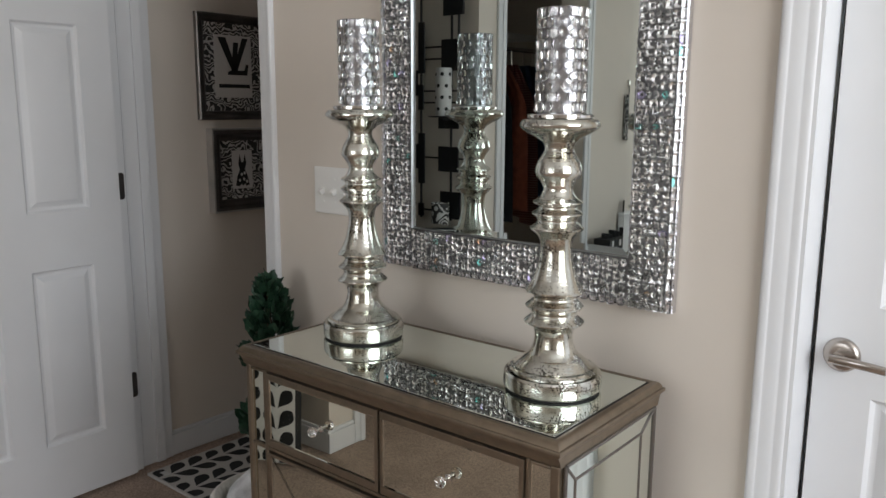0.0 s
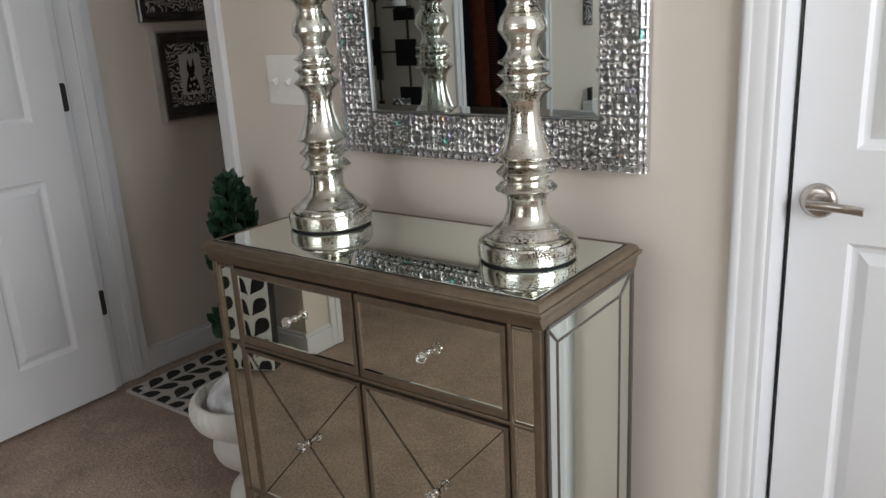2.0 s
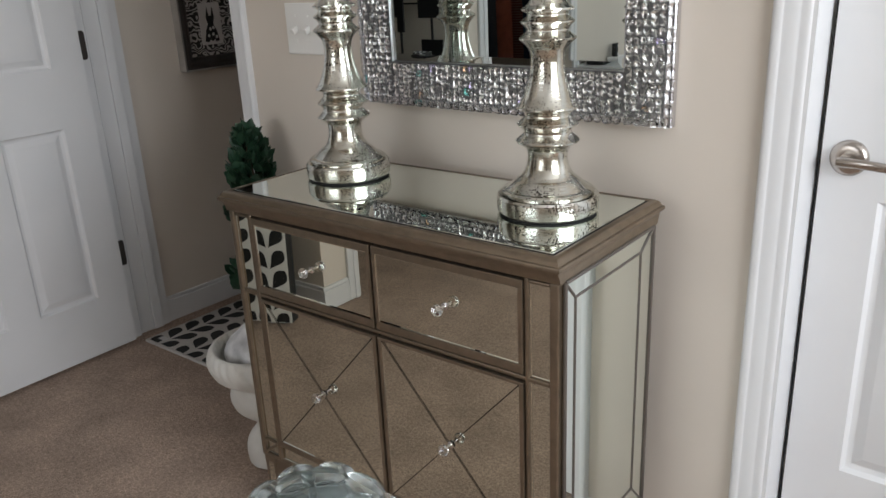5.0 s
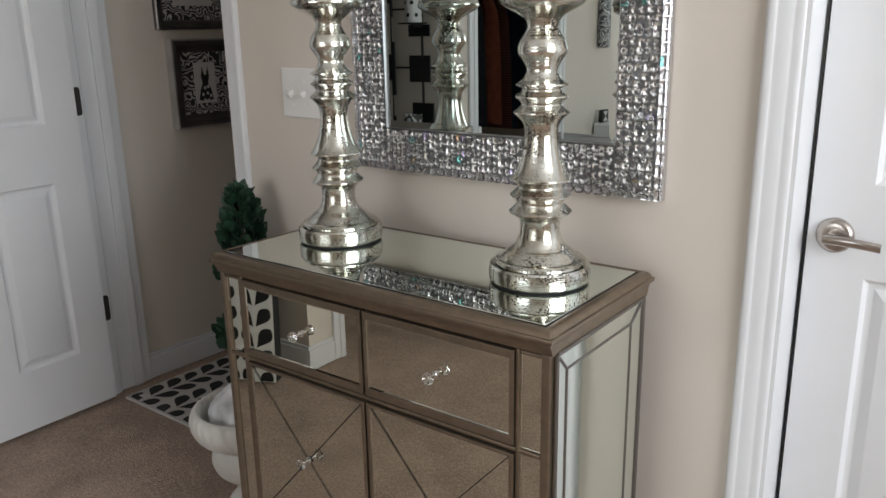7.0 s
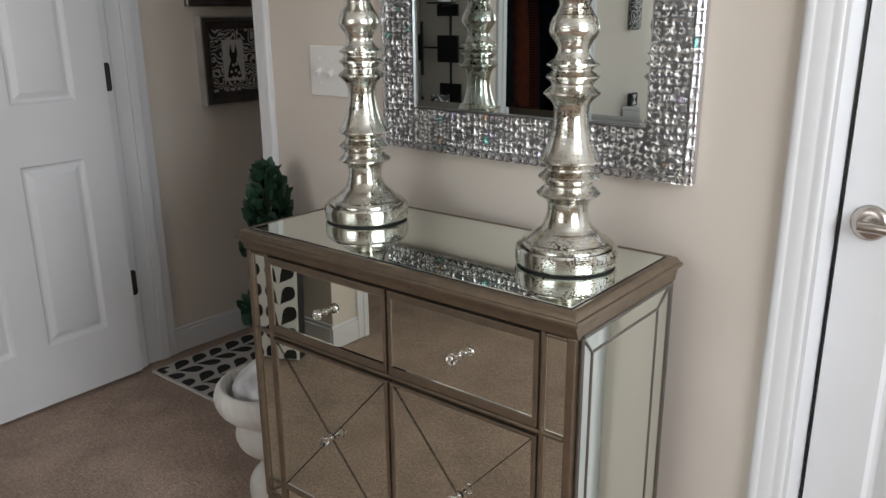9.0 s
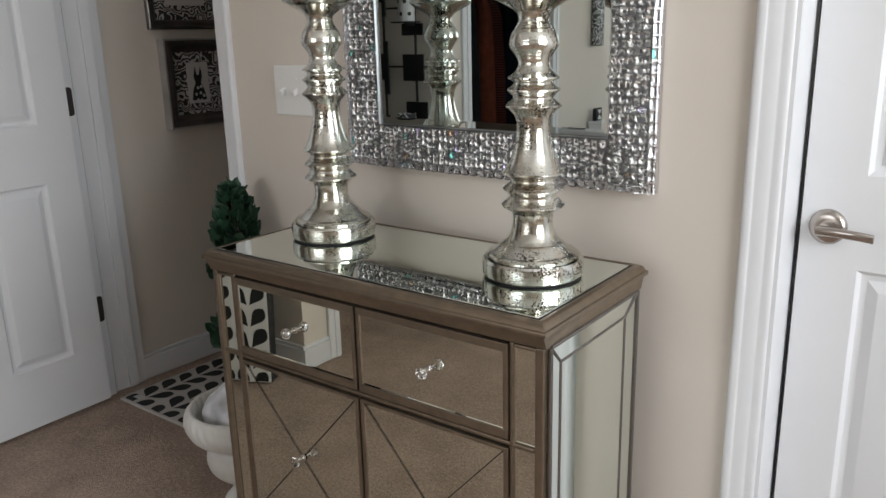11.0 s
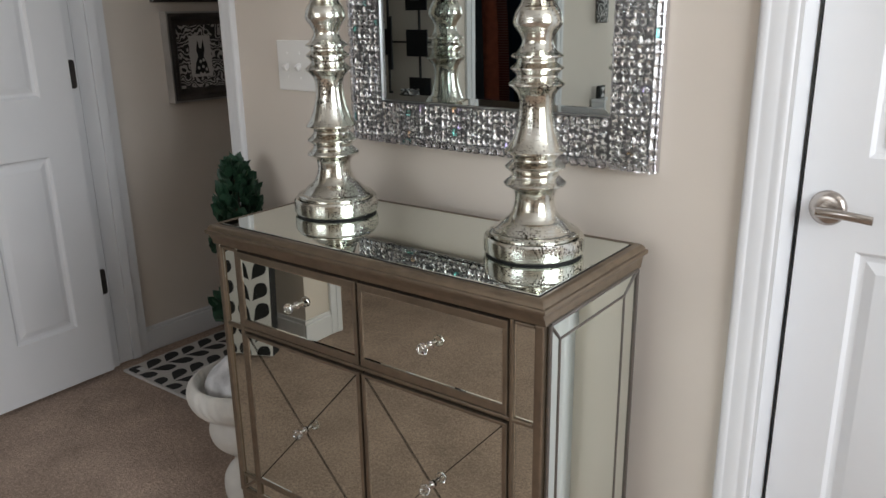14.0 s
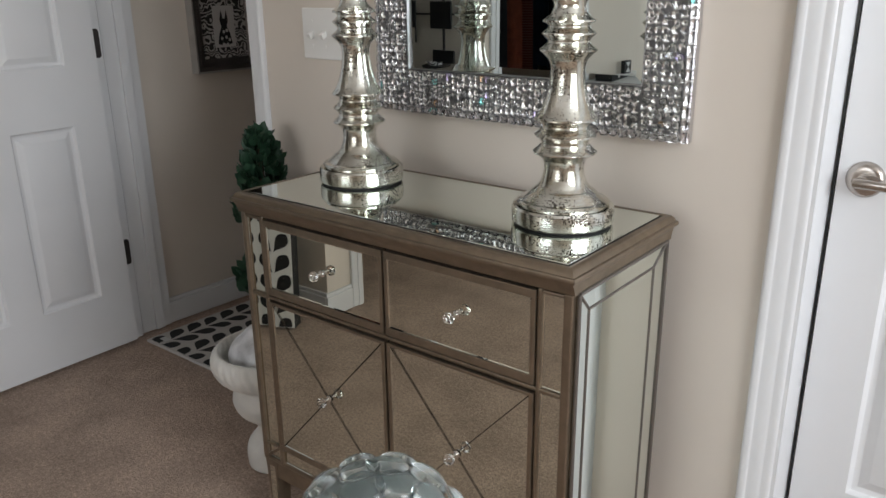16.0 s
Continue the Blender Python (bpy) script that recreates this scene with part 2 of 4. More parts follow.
def gem_mesh(name, shape, foil=True):
    """A faceted, foil-backed stone on a base of one metre across, to be scaled; it rises towards -y."""
    if shape == "square":
        ring = [(0.5, 0.37), (0.37, 0.5), (-0.37, 0.5), (-0.5, 0.37), (-0.5, -0.37), (-0.37, -0.5), (0.37, -0.5), (0.5, -0.37)]
    else:
        k = 12
        ring = [(0.5 * math.cos(2 * math.pi * i / k), 0.5 * math.sin(2 * math.pi * i / k)) for i in range(k)]
    bm = bmesh.new()
    n = len(ring)

    def loop(scale, h):
        return [bm.verts.new((x * scale, -h, z * scale)) for x, z in ring]

    def bridge(p, q, index):
        for i in range(n):
            bm.faces.new((p[i], p[(i + 1) % n], q[(i + 1) % n], q[i])).material_index = index

    rows = [loop(sc, h) for sc, h in ((0.95, 0.05), (1.0, 0.14), (0.98, 0.25), (0.83, 0.33))]
    for p, q in zip(rows, rows[1:]):
        bridge(p, q, 0)
    bm.faces.new(rows[-1])
    tip = bm.verts.new((0, 0.0, 0))
    for i in range(n):
        bm.faces.new((rows[0][(i + 1) % n], rows[0][i], tip)).material_index = 1
    return finish(bm, name, [CRYSTAL, FOIL if foil else CRYSTAL])


RIM = mat("bright_silver_rim", (0.66, 0.66, 0.68), 0.22, 1.0)
GEM_ROUND = gem_mesh("crystal_round", "round")
GEM_SQUARE = gem_mesh("crystal_square", "square")
BEAD_ROUND = gem_mesh("bead_round", "round", False)
BEAD_SQUARE = gem_mesh("bead_square", "square", False)


# ---- structure ----
WT = 0.115                                   # wall thickness
OL, OR = -1.245, -0.444                       # hall doorway in the mirror wall
RL, RR = 1.042, 1.82                         # second doorway in the same wall
DOOR_TOP = 2.06


def wall(name, boxes, material=WALL, label="beige painted plaster wall"):
    bm = bmesh.new()
    for b in boxes:
        box(*b, bm=bm)
    return solid(name, bm, material, label, "wall", "structure")


CH = 2.44
wall("wall_north", [(-2.9, OL - 0.018, 0, WT, 0, CH), (OL - 0.018, OR + 0.018, 0, WT, DOOR_TOP + 0.018, CH), (OR + 0.018, RL - 0.018, 0, WT, 0, CH),
                    (RL - 0.018, RR + 0.018, 0, WT, DOOR_TOP + 0.018, CH), (RR + 0.018, 3.2, 0, WT, 0, CH)])
wall("wall_hall", [(-1.38, -1.262, WT, 2.6, 0, CH)])
wall("wall_hall_end", [(-1.38, 0.4, 2.6, 2.7, 0, CH)])
wall("wall_hall_side", [(0.3, 0.4, WT, 2.6, 0, CH)])
wall("wall_art", [(-2.9, -0.765, -1.54, -1.42, 0, CH)])
wall("wall_west", [(-3.0, -2.9, -1.54, WT, 0, CH)])
CY0, CY1 = -2.33, -1.61                      # closet opening
wall("wall_closet", [(-0.92, -0.765, CY1, -1.54, 0, CH), (-0.92, -0.765, CY0, CY1, 2.08, CH), (-0.92, -0.765, -5.2, CY0, 0, CH)])
wall("wall_closet_back", [(-2.1, -2.0, -3.3, -1.54, 0, CH)])
wall("wall_closet_end", [(-2.0, -0.92, -3.4, -3.3, 0, CH)])
wall("wall_south", [(-0.92, -0.70, -5.3, -5.2, 0, CH), (1.30, 3.2, -5.3, -5.2, 0, CH), (-0.70, 1.30, -5.3, -5.2, 0, 0.95), (-0.70, 1.30, -5.3, -5.2, 2.25, CH)])
wall("wall_east", [(3.2, 3.3, -5.3, -1.80, 0, CH), (3.2, 3.3, -0.30, WT, 0, CH), (3.2, 3.3, -1.80, -0.30, 0, 0.95), (3.2, 3.3, -1.80, -0.30, 2.25, CH)])
solid("ceiling", box(-3.0, 3.3, -5.3, 2.7, CH, CH + 0.1), CEIL, "flat white painted ceiling", "ceiling", "structure")
fl = bmesh.new()
bmesh.ops.create_grid(fl, x_segments=80, y_segments=80, size=1, matrix=Matrix.Translation((0.15, -1.3, 0)) @ Matrix.Diagonal((3.2, 4.05, 1, 1)))
for v in fl.verts:
    v.co.z = 0.003 * (noise.noise(v.co * 2.3) - 0.5)
solid("floor", fl, CARPET, "short-pile beige carpet", "carpet", "structure", smooth=60)


def baseboard(x0, x1, y, face, name="baseboard"):
    """Skirting on a wall along x whose room side looks to face (+1 or -1 in y)."""
    bm = bmesh.new()
    box(x0, x1, *sorted((y, y + face * 0.013)), 0, 0.085, 0.003, bm)
    box(x0, x1, *sorted((y, y + face * 0.009)), 0.085, 0.10, 0.003, bm)
    return solid(name, bm, WHITE, "white moulded baseboard", "baseboard", "structure")


def baseboard_y(y0, y1, x, face, name="baseboard"):
    bm = bmesh.new()
    box(*sorted((x, x + face * 0.013)), y0, y1, 0, 0.085, 0.003, bm)
    box(*sorted((x, x + face * 0.009)), y0, y1, 0.085, 0.10, 0.003, bm)
    return solid(name, bm, WHITE, "white moulded baseboard", "baseboard", "structure")


baseboard(OR + 0.062, RL - 0.067, 0, -1)
baseboard(-2.9, OL - 0.062, 0, -1)
baseboard_y(WT, 2.6, -1.262, 1)
baseboard(-2.9, -0.7655, -1.42, 1)
baseboard_y(CY1 + 0.062, -1.407, -0.765, 1)
baseboard_y(-5.2, CY0 - 0.062, -0.765, 1)


def casing(name, l, r, top, y, face, w=0.062):
    """Moulded casing round a doorway on the wall face at y."""
    bm = bmesh.new()
    s = face
    prof = ((0.0, 0.0), (0.0, 0.0115), (0.0015, 0.0138), (0.004, 0.0150), (0.008, 0.0154), (0.0125, 0.0150), (0.0155, 0.0142), (0.0168, 0.0132), (0.0185, 0.0129), (0.024, 0.0130), (0.031, 0.0124),
            (0.037, 0.0114), (0.0405, 0.0104), (0.0420, 0.0098), (0.0440, 0.0096), (0.0475, 0.0098), (0.0520, 0.0097), (0.0560, 0.0090), (0.0585, 0.0076), (0.0600, 0.0062), (w, 0.0060), (w, 0.0))
    for sx, edge in ((-1, l), (1, r)):
        a = [bm.verts.new((edge + sx * (w - d), y + s * h, 0)) for d, h in prof]
        b = [bm.verts.new((edge + sx * (w - d), y + s * h, top + w - d)) for d, h in prof]
        for i in range(len(prof) - 1):
            bm.faces.new((a[i], a[i + 1], b[i + 1], b[i]))
    a = [bm.verts.new((l - (w - d), y + s * h, top + w - d)) for d, h in prof]
    b = [bm.verts.new((r + (w - d), y + s * h, top + w - d)) for d, h in prof]
    for i in range(len(prof) - 1):
        bm.faces.new((a[i], a[i + 1], b[i + 1], b[i]))
    return solid(name, bm, WHITE, "white moulded door casing", "door casing", "structure", 40)


def jamb(name, l, r, top, y0, y1, stop):
    bm = bmesh.new()
    for x0, x1 in ((l - 0.018, l), (r, r + 0.018)):
        box(x0, x1, y0, y1, 0, top, 0, bm)
    box(l - 0.018, r + 0.018, y0, y1, top, top + 0.018, 0, bm)
    if stop:
        for x0, x1 in ((l, l + 0.010), (r - 0.010, r)):
            box(x0, x1, stop[0], stop[1], 0, top, 0.002, bm)
        box(l + 0.01, r - 0.01, stop[0], stop[1], top - 0.01, top, 0.002, bm)
    return solid(name, bm, WHITE, "white painted door jamb", "door jamb", "structure")


casing("casing_hall_door", OL, OR, DOOR_TOP, -0.0005, -1)
jamb("jamb_hall_door", OL, OR, DOOR_TOP, 0, WT, (0.045, 0.08))
casing("casing_side_door", RL, RR, DOOR_TOP, -0.0005, -1, 0.067)
jamb("jamb_side_door", RL, RR, DOOR_TOP, 0, WT, None)
cb = bmesh.new()
for y0, y1 in ((CY1, CY1 + 0.062), (CY0 - 0.062, CY0)):
    box(-0.7645, -0.750, y0, y1, 0, 2.08, 0.004, cb)
    box(-0.750, -0.746, y0 + 0.008, y1 - 0.03, 0, 2.08, 0.0015, cb)
box(-0.7645, -0.750, CY0 - 0.062, CY1 + 0.062, 2.08, 2.142, 0.004, cb)
solid("casing_closet", cb, WHITE, "white moulded closet casing", "door casing", "structure")


def panel_door(name, label, width, height, cols, rows, m, thick=0.035):
    """A moulded panel door: hinge edge at x=0, faces at y=0 and y=thick; cols and rows: panel limits."""
    ob = thing(name, label, "door", m, kind="structure")
    xs = sorted({0.0, width, *[c for p in cols for c in p]})
    zs = sorted({0.0, height, *[c for p in rows for c in p]})
    bm = bmesh.new()
    for base, sgn in ((0.0, 1), (thick, -1)):
        for i in range(len(xs) - 1):
            for j in range(len(zs) - 1):
                x0, x1, z0, z1 = xs[i], xs[i + 1], zs[j], zs[j + 1]
                if (x0, x1) in cols and (z0, z1) in rows:
                    steps = ((0, 0), (0.003, 0.003), (0.007, 0.0085), (0.013, 0.0105), (0.017, 0.0105), (0.034, 0.003), (0.037, 0.002))
                    prev = None
                    for ins, dep in steps:
                        d = base + sgn * dep
                        cur = [bm.verts.new(c) for c in ((x0 + ins, d, z0 + ins), (x1 - ins, d, z0 + ins), (x1 - ins, d, z1 - ins), (x0 + ins, d, z1 - ins))]
                        if prev:
                            for k in range(4):
                                bm.faces.new((prev[k], prev[(k + 1) % 4], cur[(k + 1) % 4], cur[k]))
                        prev = cur
                    bm.faces.new(prev)
                else:
                    bm.faces.new([bm.verts.new(c) for c in ((x0, base, z0), (x1, base, z0), (x1, base, z1), (x0, base, z1))])
    v = [bm.verts.new(c) for c in ((0, thick, 0), (width, thick, 0), (width, thick, height), (0, thick, height))]
    f = [bm.verts.new(c) for c in ((0, 0, 0), (width, 0, 0), (width, 0, height), (0, 0, height))]
    for k in range(4):
        bm.faces.new((f[k], f[(k + 1) % 4], v[(k + 1) % 4], v[k]))
    bmesh.ops.remove_doubles(bm, verts=bm.verts, dist=0.0002)
    part("door_slab", bm, DOORW, ob, smooth=20)
    return ob


# the hall door stands open, swung into the room on its left jamb
hall_door = panel_door("door_1", "white six-panel door standing wide open into the room", 0.751, 2.02,
                       [(0.110, 0.318), (0.423, 0.631)], [(0.205, 0.803), (0.992, 1.59), (1.70, 1.90)], pose(-1.2274, -0.061, 0.012, 0, 0, -87.5))
for hz in (0.325, 1.055, 1.80):
    bm = bmesh.new()
    ring = [(-0.046, -0.047), (-0.030, -0.047), (-0.0255, -0.045), (-0.0232, -0.0405), (-0.0225, -0.036)]
    ring += [(y, -z) for y, z in reversed(ring)]
    front, back = ([bm.verts.new((x, y, hz + 0.012 + z)) for y, z in ring] for x in (-1.2275, -1.2300))
    bm.faces.new(front)
    bm.faces.new(back)
    for k in range(len(ring)):
        bm.faces.new((front[k], front[(k + 1) % len(ring)], back[(k + 1) % len(ring)], back[k]))
    leaf_ob = part("hinge", bm, GUNMETAL, hall_door, "dark metal butt hinge", 40)
    leaf_ob.matrix_basis = hall_door.matrix_basis.inverted()
solid("trim", box(-1.300, -1.2297, -0.060, -0.0160, 0, DOOR_TOP, 0.002), WHITE, "white painted door frame edge", "door frame", "structure")

side_door = panel_door("door_2", "closed white panel door with a nickel lever handle", 0.77, 2.03,
                       [(0.096, 0.33), (0.44, 0.68)], [(0.310, 0.838), (1.0, 1.60), (1.70, 1.90)], pose(RL + 0.009, 0.075, 0.012))
# black strip set between door and jamb to paint the gap's shade
part("gap_shade_strip", box(-0.0045, -0.0005, 0.006, 0.03, 0, 2.03), BLACK, side_door)


def lever(parent, x, z):
    bm = lathe(smooth_profile([(0.0, 0.011), (0.016, 0.011), (0.025, 0.009), (0.030, 0.004), (0.031, 0.0)]), 40, m=pose(x, 0, z, 90))
    lathe([(0.011, 0.005), (0.011, 0.032), (0.0, 0.033)], 24, bm, pose(x, 0, z, 90))
    rose = part("rosette", bm, NICKEL, parent, "brushed nickel rosette", 40)
    bm = bmesh.new()
    prev = None
    for i in range(13):
        t = i / 12
        cx = x - 0.010 + 0.088 * t
        cy = -0.040 - 0.006 * math.sin(math.pi * t)
        cz = z - 0.004 * t + 0.003 * math.sin(math.pi * t)
        h, w = 0.0085 - 0.001 * t, 0.0055 - 0.0015 * t
        ring = [bm.verts.new((cx, cy + w * math.cos(a), cz + h * math.sin(a))) for a in [2 * math.pi * k / 14 for k in range(14)]]
        if prev:
            for k in range(14):
                bm.faces.new((prev[k], prev[(k + 1) % 14], ring[(k + 1) % 14], ring[k]))
        else:
            bm.faces.new(ring)
        prev = ring
    bm.faces.new(prev)
    part("lever", bm, NICKEL, parent, "brushed nickel lever", 50)


lever(side_door, 0.044, 0.908)

# ---- mirrored chest ----
W, D, TOP = 0.81, 0.382, 0.839
chest = thing("mirrored_chest", "mirrored chest with champagne bronze frames, two drawers and two doors", "chest", pose(0.024, -0.442, 0, 0, 0, 1.27))


def slab_moulding():
    """Moulded edge of the chest's top, with a bed for the glass."""
    prof = ((0.0185, -0.0445), (0.0155, -0.0442), (0.0145, -0.0420), (0.0138, -0.0390), (0.0118, -0.0340), (0.0085, -0.0280), (0.0055, -0.0235), (0.0045, -0.0215), (0.0008, -0.0205), (0.0, -0.0190), (0.0, -0.0145), (0.0008, -0.0125),
            (0.0040, -0.0118), (0.0048, -0.0100), (0.0060, -0.0065), (0.0085, -0.0035), (0.0115, -0.0012), (0.0145, 0.0), (0.0185, 0.0), (0.0215, -0.0012), (0.0222, -0.006), (0.0270, -0.006))
    bm = bmesh.new()
    loops = [[bm.verts.new(c) for c in ((e, i, TOP + z), (W - e, i, TOP + z), (W - e, D - min(i, 0.03), TOP + z), (e, D - min(i, 0.03), TOP + z))] for i, e, z in [(i, min(i, 0.0062) if z < -0.021 else i, z) for i, z in prof]]
    for a, b in zip(loops, loops[1:]):
        for k in range(4):
            bm.faces.new((a[k], a[(k + 1) % 4], b[(k + 1) % 4], b[k]))
    bm.faces.new(loops[0])
    bm.faces.new(loops[-1])
    return bm


part("top_moulding", slab_moulding(), BRONZE, chest, "champagne bronze moulded top edge", 35)
part("top_glass", box(0.0262, W - 0.0262, 0.0262, D - 0.0280, TOP - 0.0055, TOP + 0.0003, 0.0012), MIRROR, chest, "bevelled mirror top")
# the gap round the glass is shaded by a near-black strip
bed = bmesh.new()
for b in ((0.0218, W - 0.0218, 0.0218, 0.0258), (0.0218, W - 0.0218, D - 0.0275, D - 0.0240), (0.0218, 0.0258, 0.0258, D - 0.0275), (W - 0.0258, W - 0.0218, 0.0258, D - 0.0275)):
    box(*b, TOP - 0.007, TOP - 0.0015, bm=bed)
part("glass_gap_strip", bed, DARKWOOD, chest, "dark strip painting the gap round the glass top")
BU0, BU1, BV0, BV1 = 0.010, W - 0.011, 0.018, D - 0.030      # the body's plan
part("carcass", box(BU0 + 0.004, BU1 - 0.004, BV0 + 0.010, BV1, 0.20, TOP - 0.045), DARKWOOD, chest)


def rail(name, u0, u1, z0, z1, proud=0.0, bevel=0.0025):
    return part(name, box(u0, u1, BV0 - proud, BV0 + 0.012, z0, z1, bevel), BRONZE, chest)


def front_mirror(name, u0, u1, z0, z1, parent, proud=0.0, lip=0.009, material=OLDMIRROR):
    """A mirror panel with a bevelled border."""
    y = BV0 + 0.006 - proud
    bm = bmesh.new()
    prev = None
    for ins, d in ((0, 0.003), (0, -0.0007), (lip, 0.0)):
        cur = [bm.verts.new(c) for c in ((u0 + ins, y + d, z0 + ins), (u1 - ins, y + d, z0 + ins), (u1 - ins, y + d, z1 - ins), (u0 + ins, y + d, z1 - ins))]
        if prev:
            for k in range(4):
                bm.faces.new((prev[k], prev[(k + 1) % 4], cur[(k + 1) % 4], cur[k]))
        prev = cur
    bm.faces.new(prev)
    return part(name, bm, material, parent)


# uprights and rails; mirror strips between them
UL, UR = 0.078, 0.737
rail("stile", BU0, BU0 + 0.013, 0.20, TOP - 0.0455, 0.001)
rail("stile", UL - 0.011, UL, 0.20, TOP - 0.0455, 0.001)
rail("stile", UR, UR + 0.008, 0.20, TOP - 0.0455, 0.001)
rail("stile", BU1 - 0.016, BU1, 0.20, TOP - 0.0455, 0.001)
rail("top_rail", BU0 + 0.013, UL - 0.011, 0.785, TOP - 0.0475)
rail("top_rail", UR + 0.008, BU1 - 0.016, 0.785, TOP - 0.0475)
rail("middle_rail", BU0 + 0.013, BU1 - 0.016, 0.6122, 0.6207)
rail("bottom_rail", BU0 + 0.013, BU1 - 0.016, 0.20, 0.209)
rail("bottom_rail", BU0 + 0.013, BU1 - 0.016, 0.242, 0.248)
front_mirror("mirror_strip", BU0 + 0.013, BU1 - 0.016, 0.209, 0.242, chest, lip=0.002)
for ua, ub_ in ((BU0 + 0.010, UL - 0.004), (BU1 - 0.012, UR + 0.006)):
    tie = box(-0.033, 0.033, -0.0035, 0.004, -0.0035, 0.0035, 0.001)
    bmesh.ops.transform(tie, matrix=pose((ua + ub_) / 2, BV0 + 0.004, 0.228, 0, -37 if ub_ > ua else 37, 0), verts=tie.verts)
    part("mitre_bar", tie, BRONZE, chest)
for u0, u1 in ((BU0 + 0.013, UL - 0.011), (UR + 0.008, BU1 - 0.016)):
    front_mirror("mirror_strip", u0, u1, 0.6215, 0.785, chest, lip=0.002)
    front_mirror("mirror_strip", u0, u1, 0.248, 0.6105, chest, lip=0.002)
MU = 0.411


def frame_bars(u0, u1, z0, z1, w, low, high, parent, proud):
    for b in ((u0, u1, z1 - high, z1), (u0, u1, z0, z0 + low), (u0, u0 + w, z0 + low, z1 - high), (u1 - w, u1, z0 + low, z1 - high)):
        part("frame_bar", box(b[0], b[1], BV0 - proud, BV0 + 0.009, b[2], b[3], 0.0009), BRONZE, parent)


def knob(u, z, parent, y):
    """A faceted glass knob on a chrome stem."""
    m = pose(u, y, z, 90) @ Matrix.Scale(0.78, 4)
    stem = lathe([(0.0, 0.0), (0.009, 0.0), (0.009, 0.002), (0.0045, 0.004), (0.004, 0.016), (0.007, 0.018), (0.0, 0.019)], 16, m=m)
    part("stem", stem, CHROME, parent, "chrome knob stem", 40)
    ball = lathe([(0.0, 0.018), (0.006, 0.018), (0.0125, 0.023), (0.0145, 0.029), (0.012, 0.035), (0.006, 0.038), (0.0, 0.0385)], 8, m=m)
    part("knob", ball, CRYSTAL, parent, "clear faceted glass knob")


for n, (u0, u1) in enumerate(((UL, MU - 0.0006), (MU + 0.0006, UR))):
    dr = new("drawer")
    dr.parent = chest
    frame_bars(u0 + 0.0021, u1 - 0.0021, 0.6243, 0.7890, 0.0086, 0.0157, 0.0142, dr, 0.003)
    front_mirror("drawer_mirror", u0 + 0.0108, u1 - 0.0108, 0.6407, 0.7740, dr, 0.0062, 0.0022)
    knob((u0 + u1) / 2 + 0.004, 0.708, dr, BV0 - 0.0005)
    do = new("cabinet_door")
    do.parent = chest
    z0, z1 = 0.250, 0.6127
    frame_bars(u0 + 0.0021, u1 - 0.0021, z0 + 0.0005, 0.6082, 0.0086, 0.0095, 0.0062, do, 0.003)
    front_mirror("door_mirror", u0 + 0.0108, u1 - 0.0108, z0 + 0.0105, z1 - 0.0107, do, 0.0062, 0.0022)
    cu, cz = (u0 + u1) / 2, (z0 + z1) / 2
    hu, hz = (u1 - u0) / 2 - 0.0108, (z1 - z0) / 2 - 0.0105
    for s in (-1, 1):
        ln, ang = 2 * math.hypot(hu, hz), math.degrees(math.atan2(hz, hu)) * s
        # bevel groove drawn as a raised bar, its shade put into the colour
        bar = box(-ln / 2, ln / 2, -0.001, 0.0, -0.0009, 0.0009, 0.0003, seg=1)
        bmesh.ops.transform(bar, matrix=pose(cu, BV0 - 0.0012, cz, 0, ang, 0), verts=bar.verts)
        part("cross_groove_bar", bar, DARKLINE, do, "thin dark bar drawn for a bevel groove")
    knob(cu + 0.003, cz + 0.002, do, BV0 - 0.0022)

# sides: bevelled mirror strips round a centre panel, with silver beads on the joints


def side(u, s, name="side_panel"):
    sd = new(name)
    sd.parent = chest
    v0, v1, z0, z1 = BV0 + 0.012, BV1, 0.20, TOP - 0.0455
    i0, i1, j0, j1 = v0 + 0.031, v1 - 0.054, z0 + 0.062, TOP - 0.079
    x = u + s * 0.004
    o = [(v0, z0), (v1, z0), (v1, z1), (v0, z1)]
    i = [(i0, j0), (i1, j0), (i1, j1), (i0, j1)]
    for k in range(4):
        q = (o[k], o[(k + 1) % 4], i[(k + 1) % 4], i[k])
        bm = bmesh.new()
        a = [bm.verts.new((x, v, z)) for v, z in q]
        b = [bm.verts.new((x - s * 0.006, v, z)) for v, z in q]
        bm.faces.new(a)
        bm.faces.new(b)
        for e in range(4):
            bm.faces.new((a[e], a[(e + 1) % 4], b[(e + 1) % 4], b[e]))
        for vv in a[2:]:
            vv.co.x += s * 0.001
        part("mirror_strip", bm, MIRROR, sd)
    part("mirror_panel", box(*sorted((x + s * 0.001, x - s * 0.005)), i0, i1, j0, j1, 0.001), MIRROR, sd)

    def bead(p, q, r=0.0024):
        a, b = Vector((x + s * 0.001, *p)), Vector((x + s * 0.001, *q))
        d = b - a
        bm = lathe([(0, 0), (r, 0), (r, d.length), (0, d.length)], 8)
        bmesh.ops.transform(bm, matrix=Matrix.Translation(a) @ d.to_track_quat("Z", "Y").to_matrix().to_4x4(), verts=bm.verts)
        part("bead", bm, BEAD, sd, smooth=50)

    for k in range(4):
        bead(i[k], i[(k + 1) % 4])
        bead(o[k], i[k])
        bead(o[k], o[(k + 1) % 4], 0.0035)


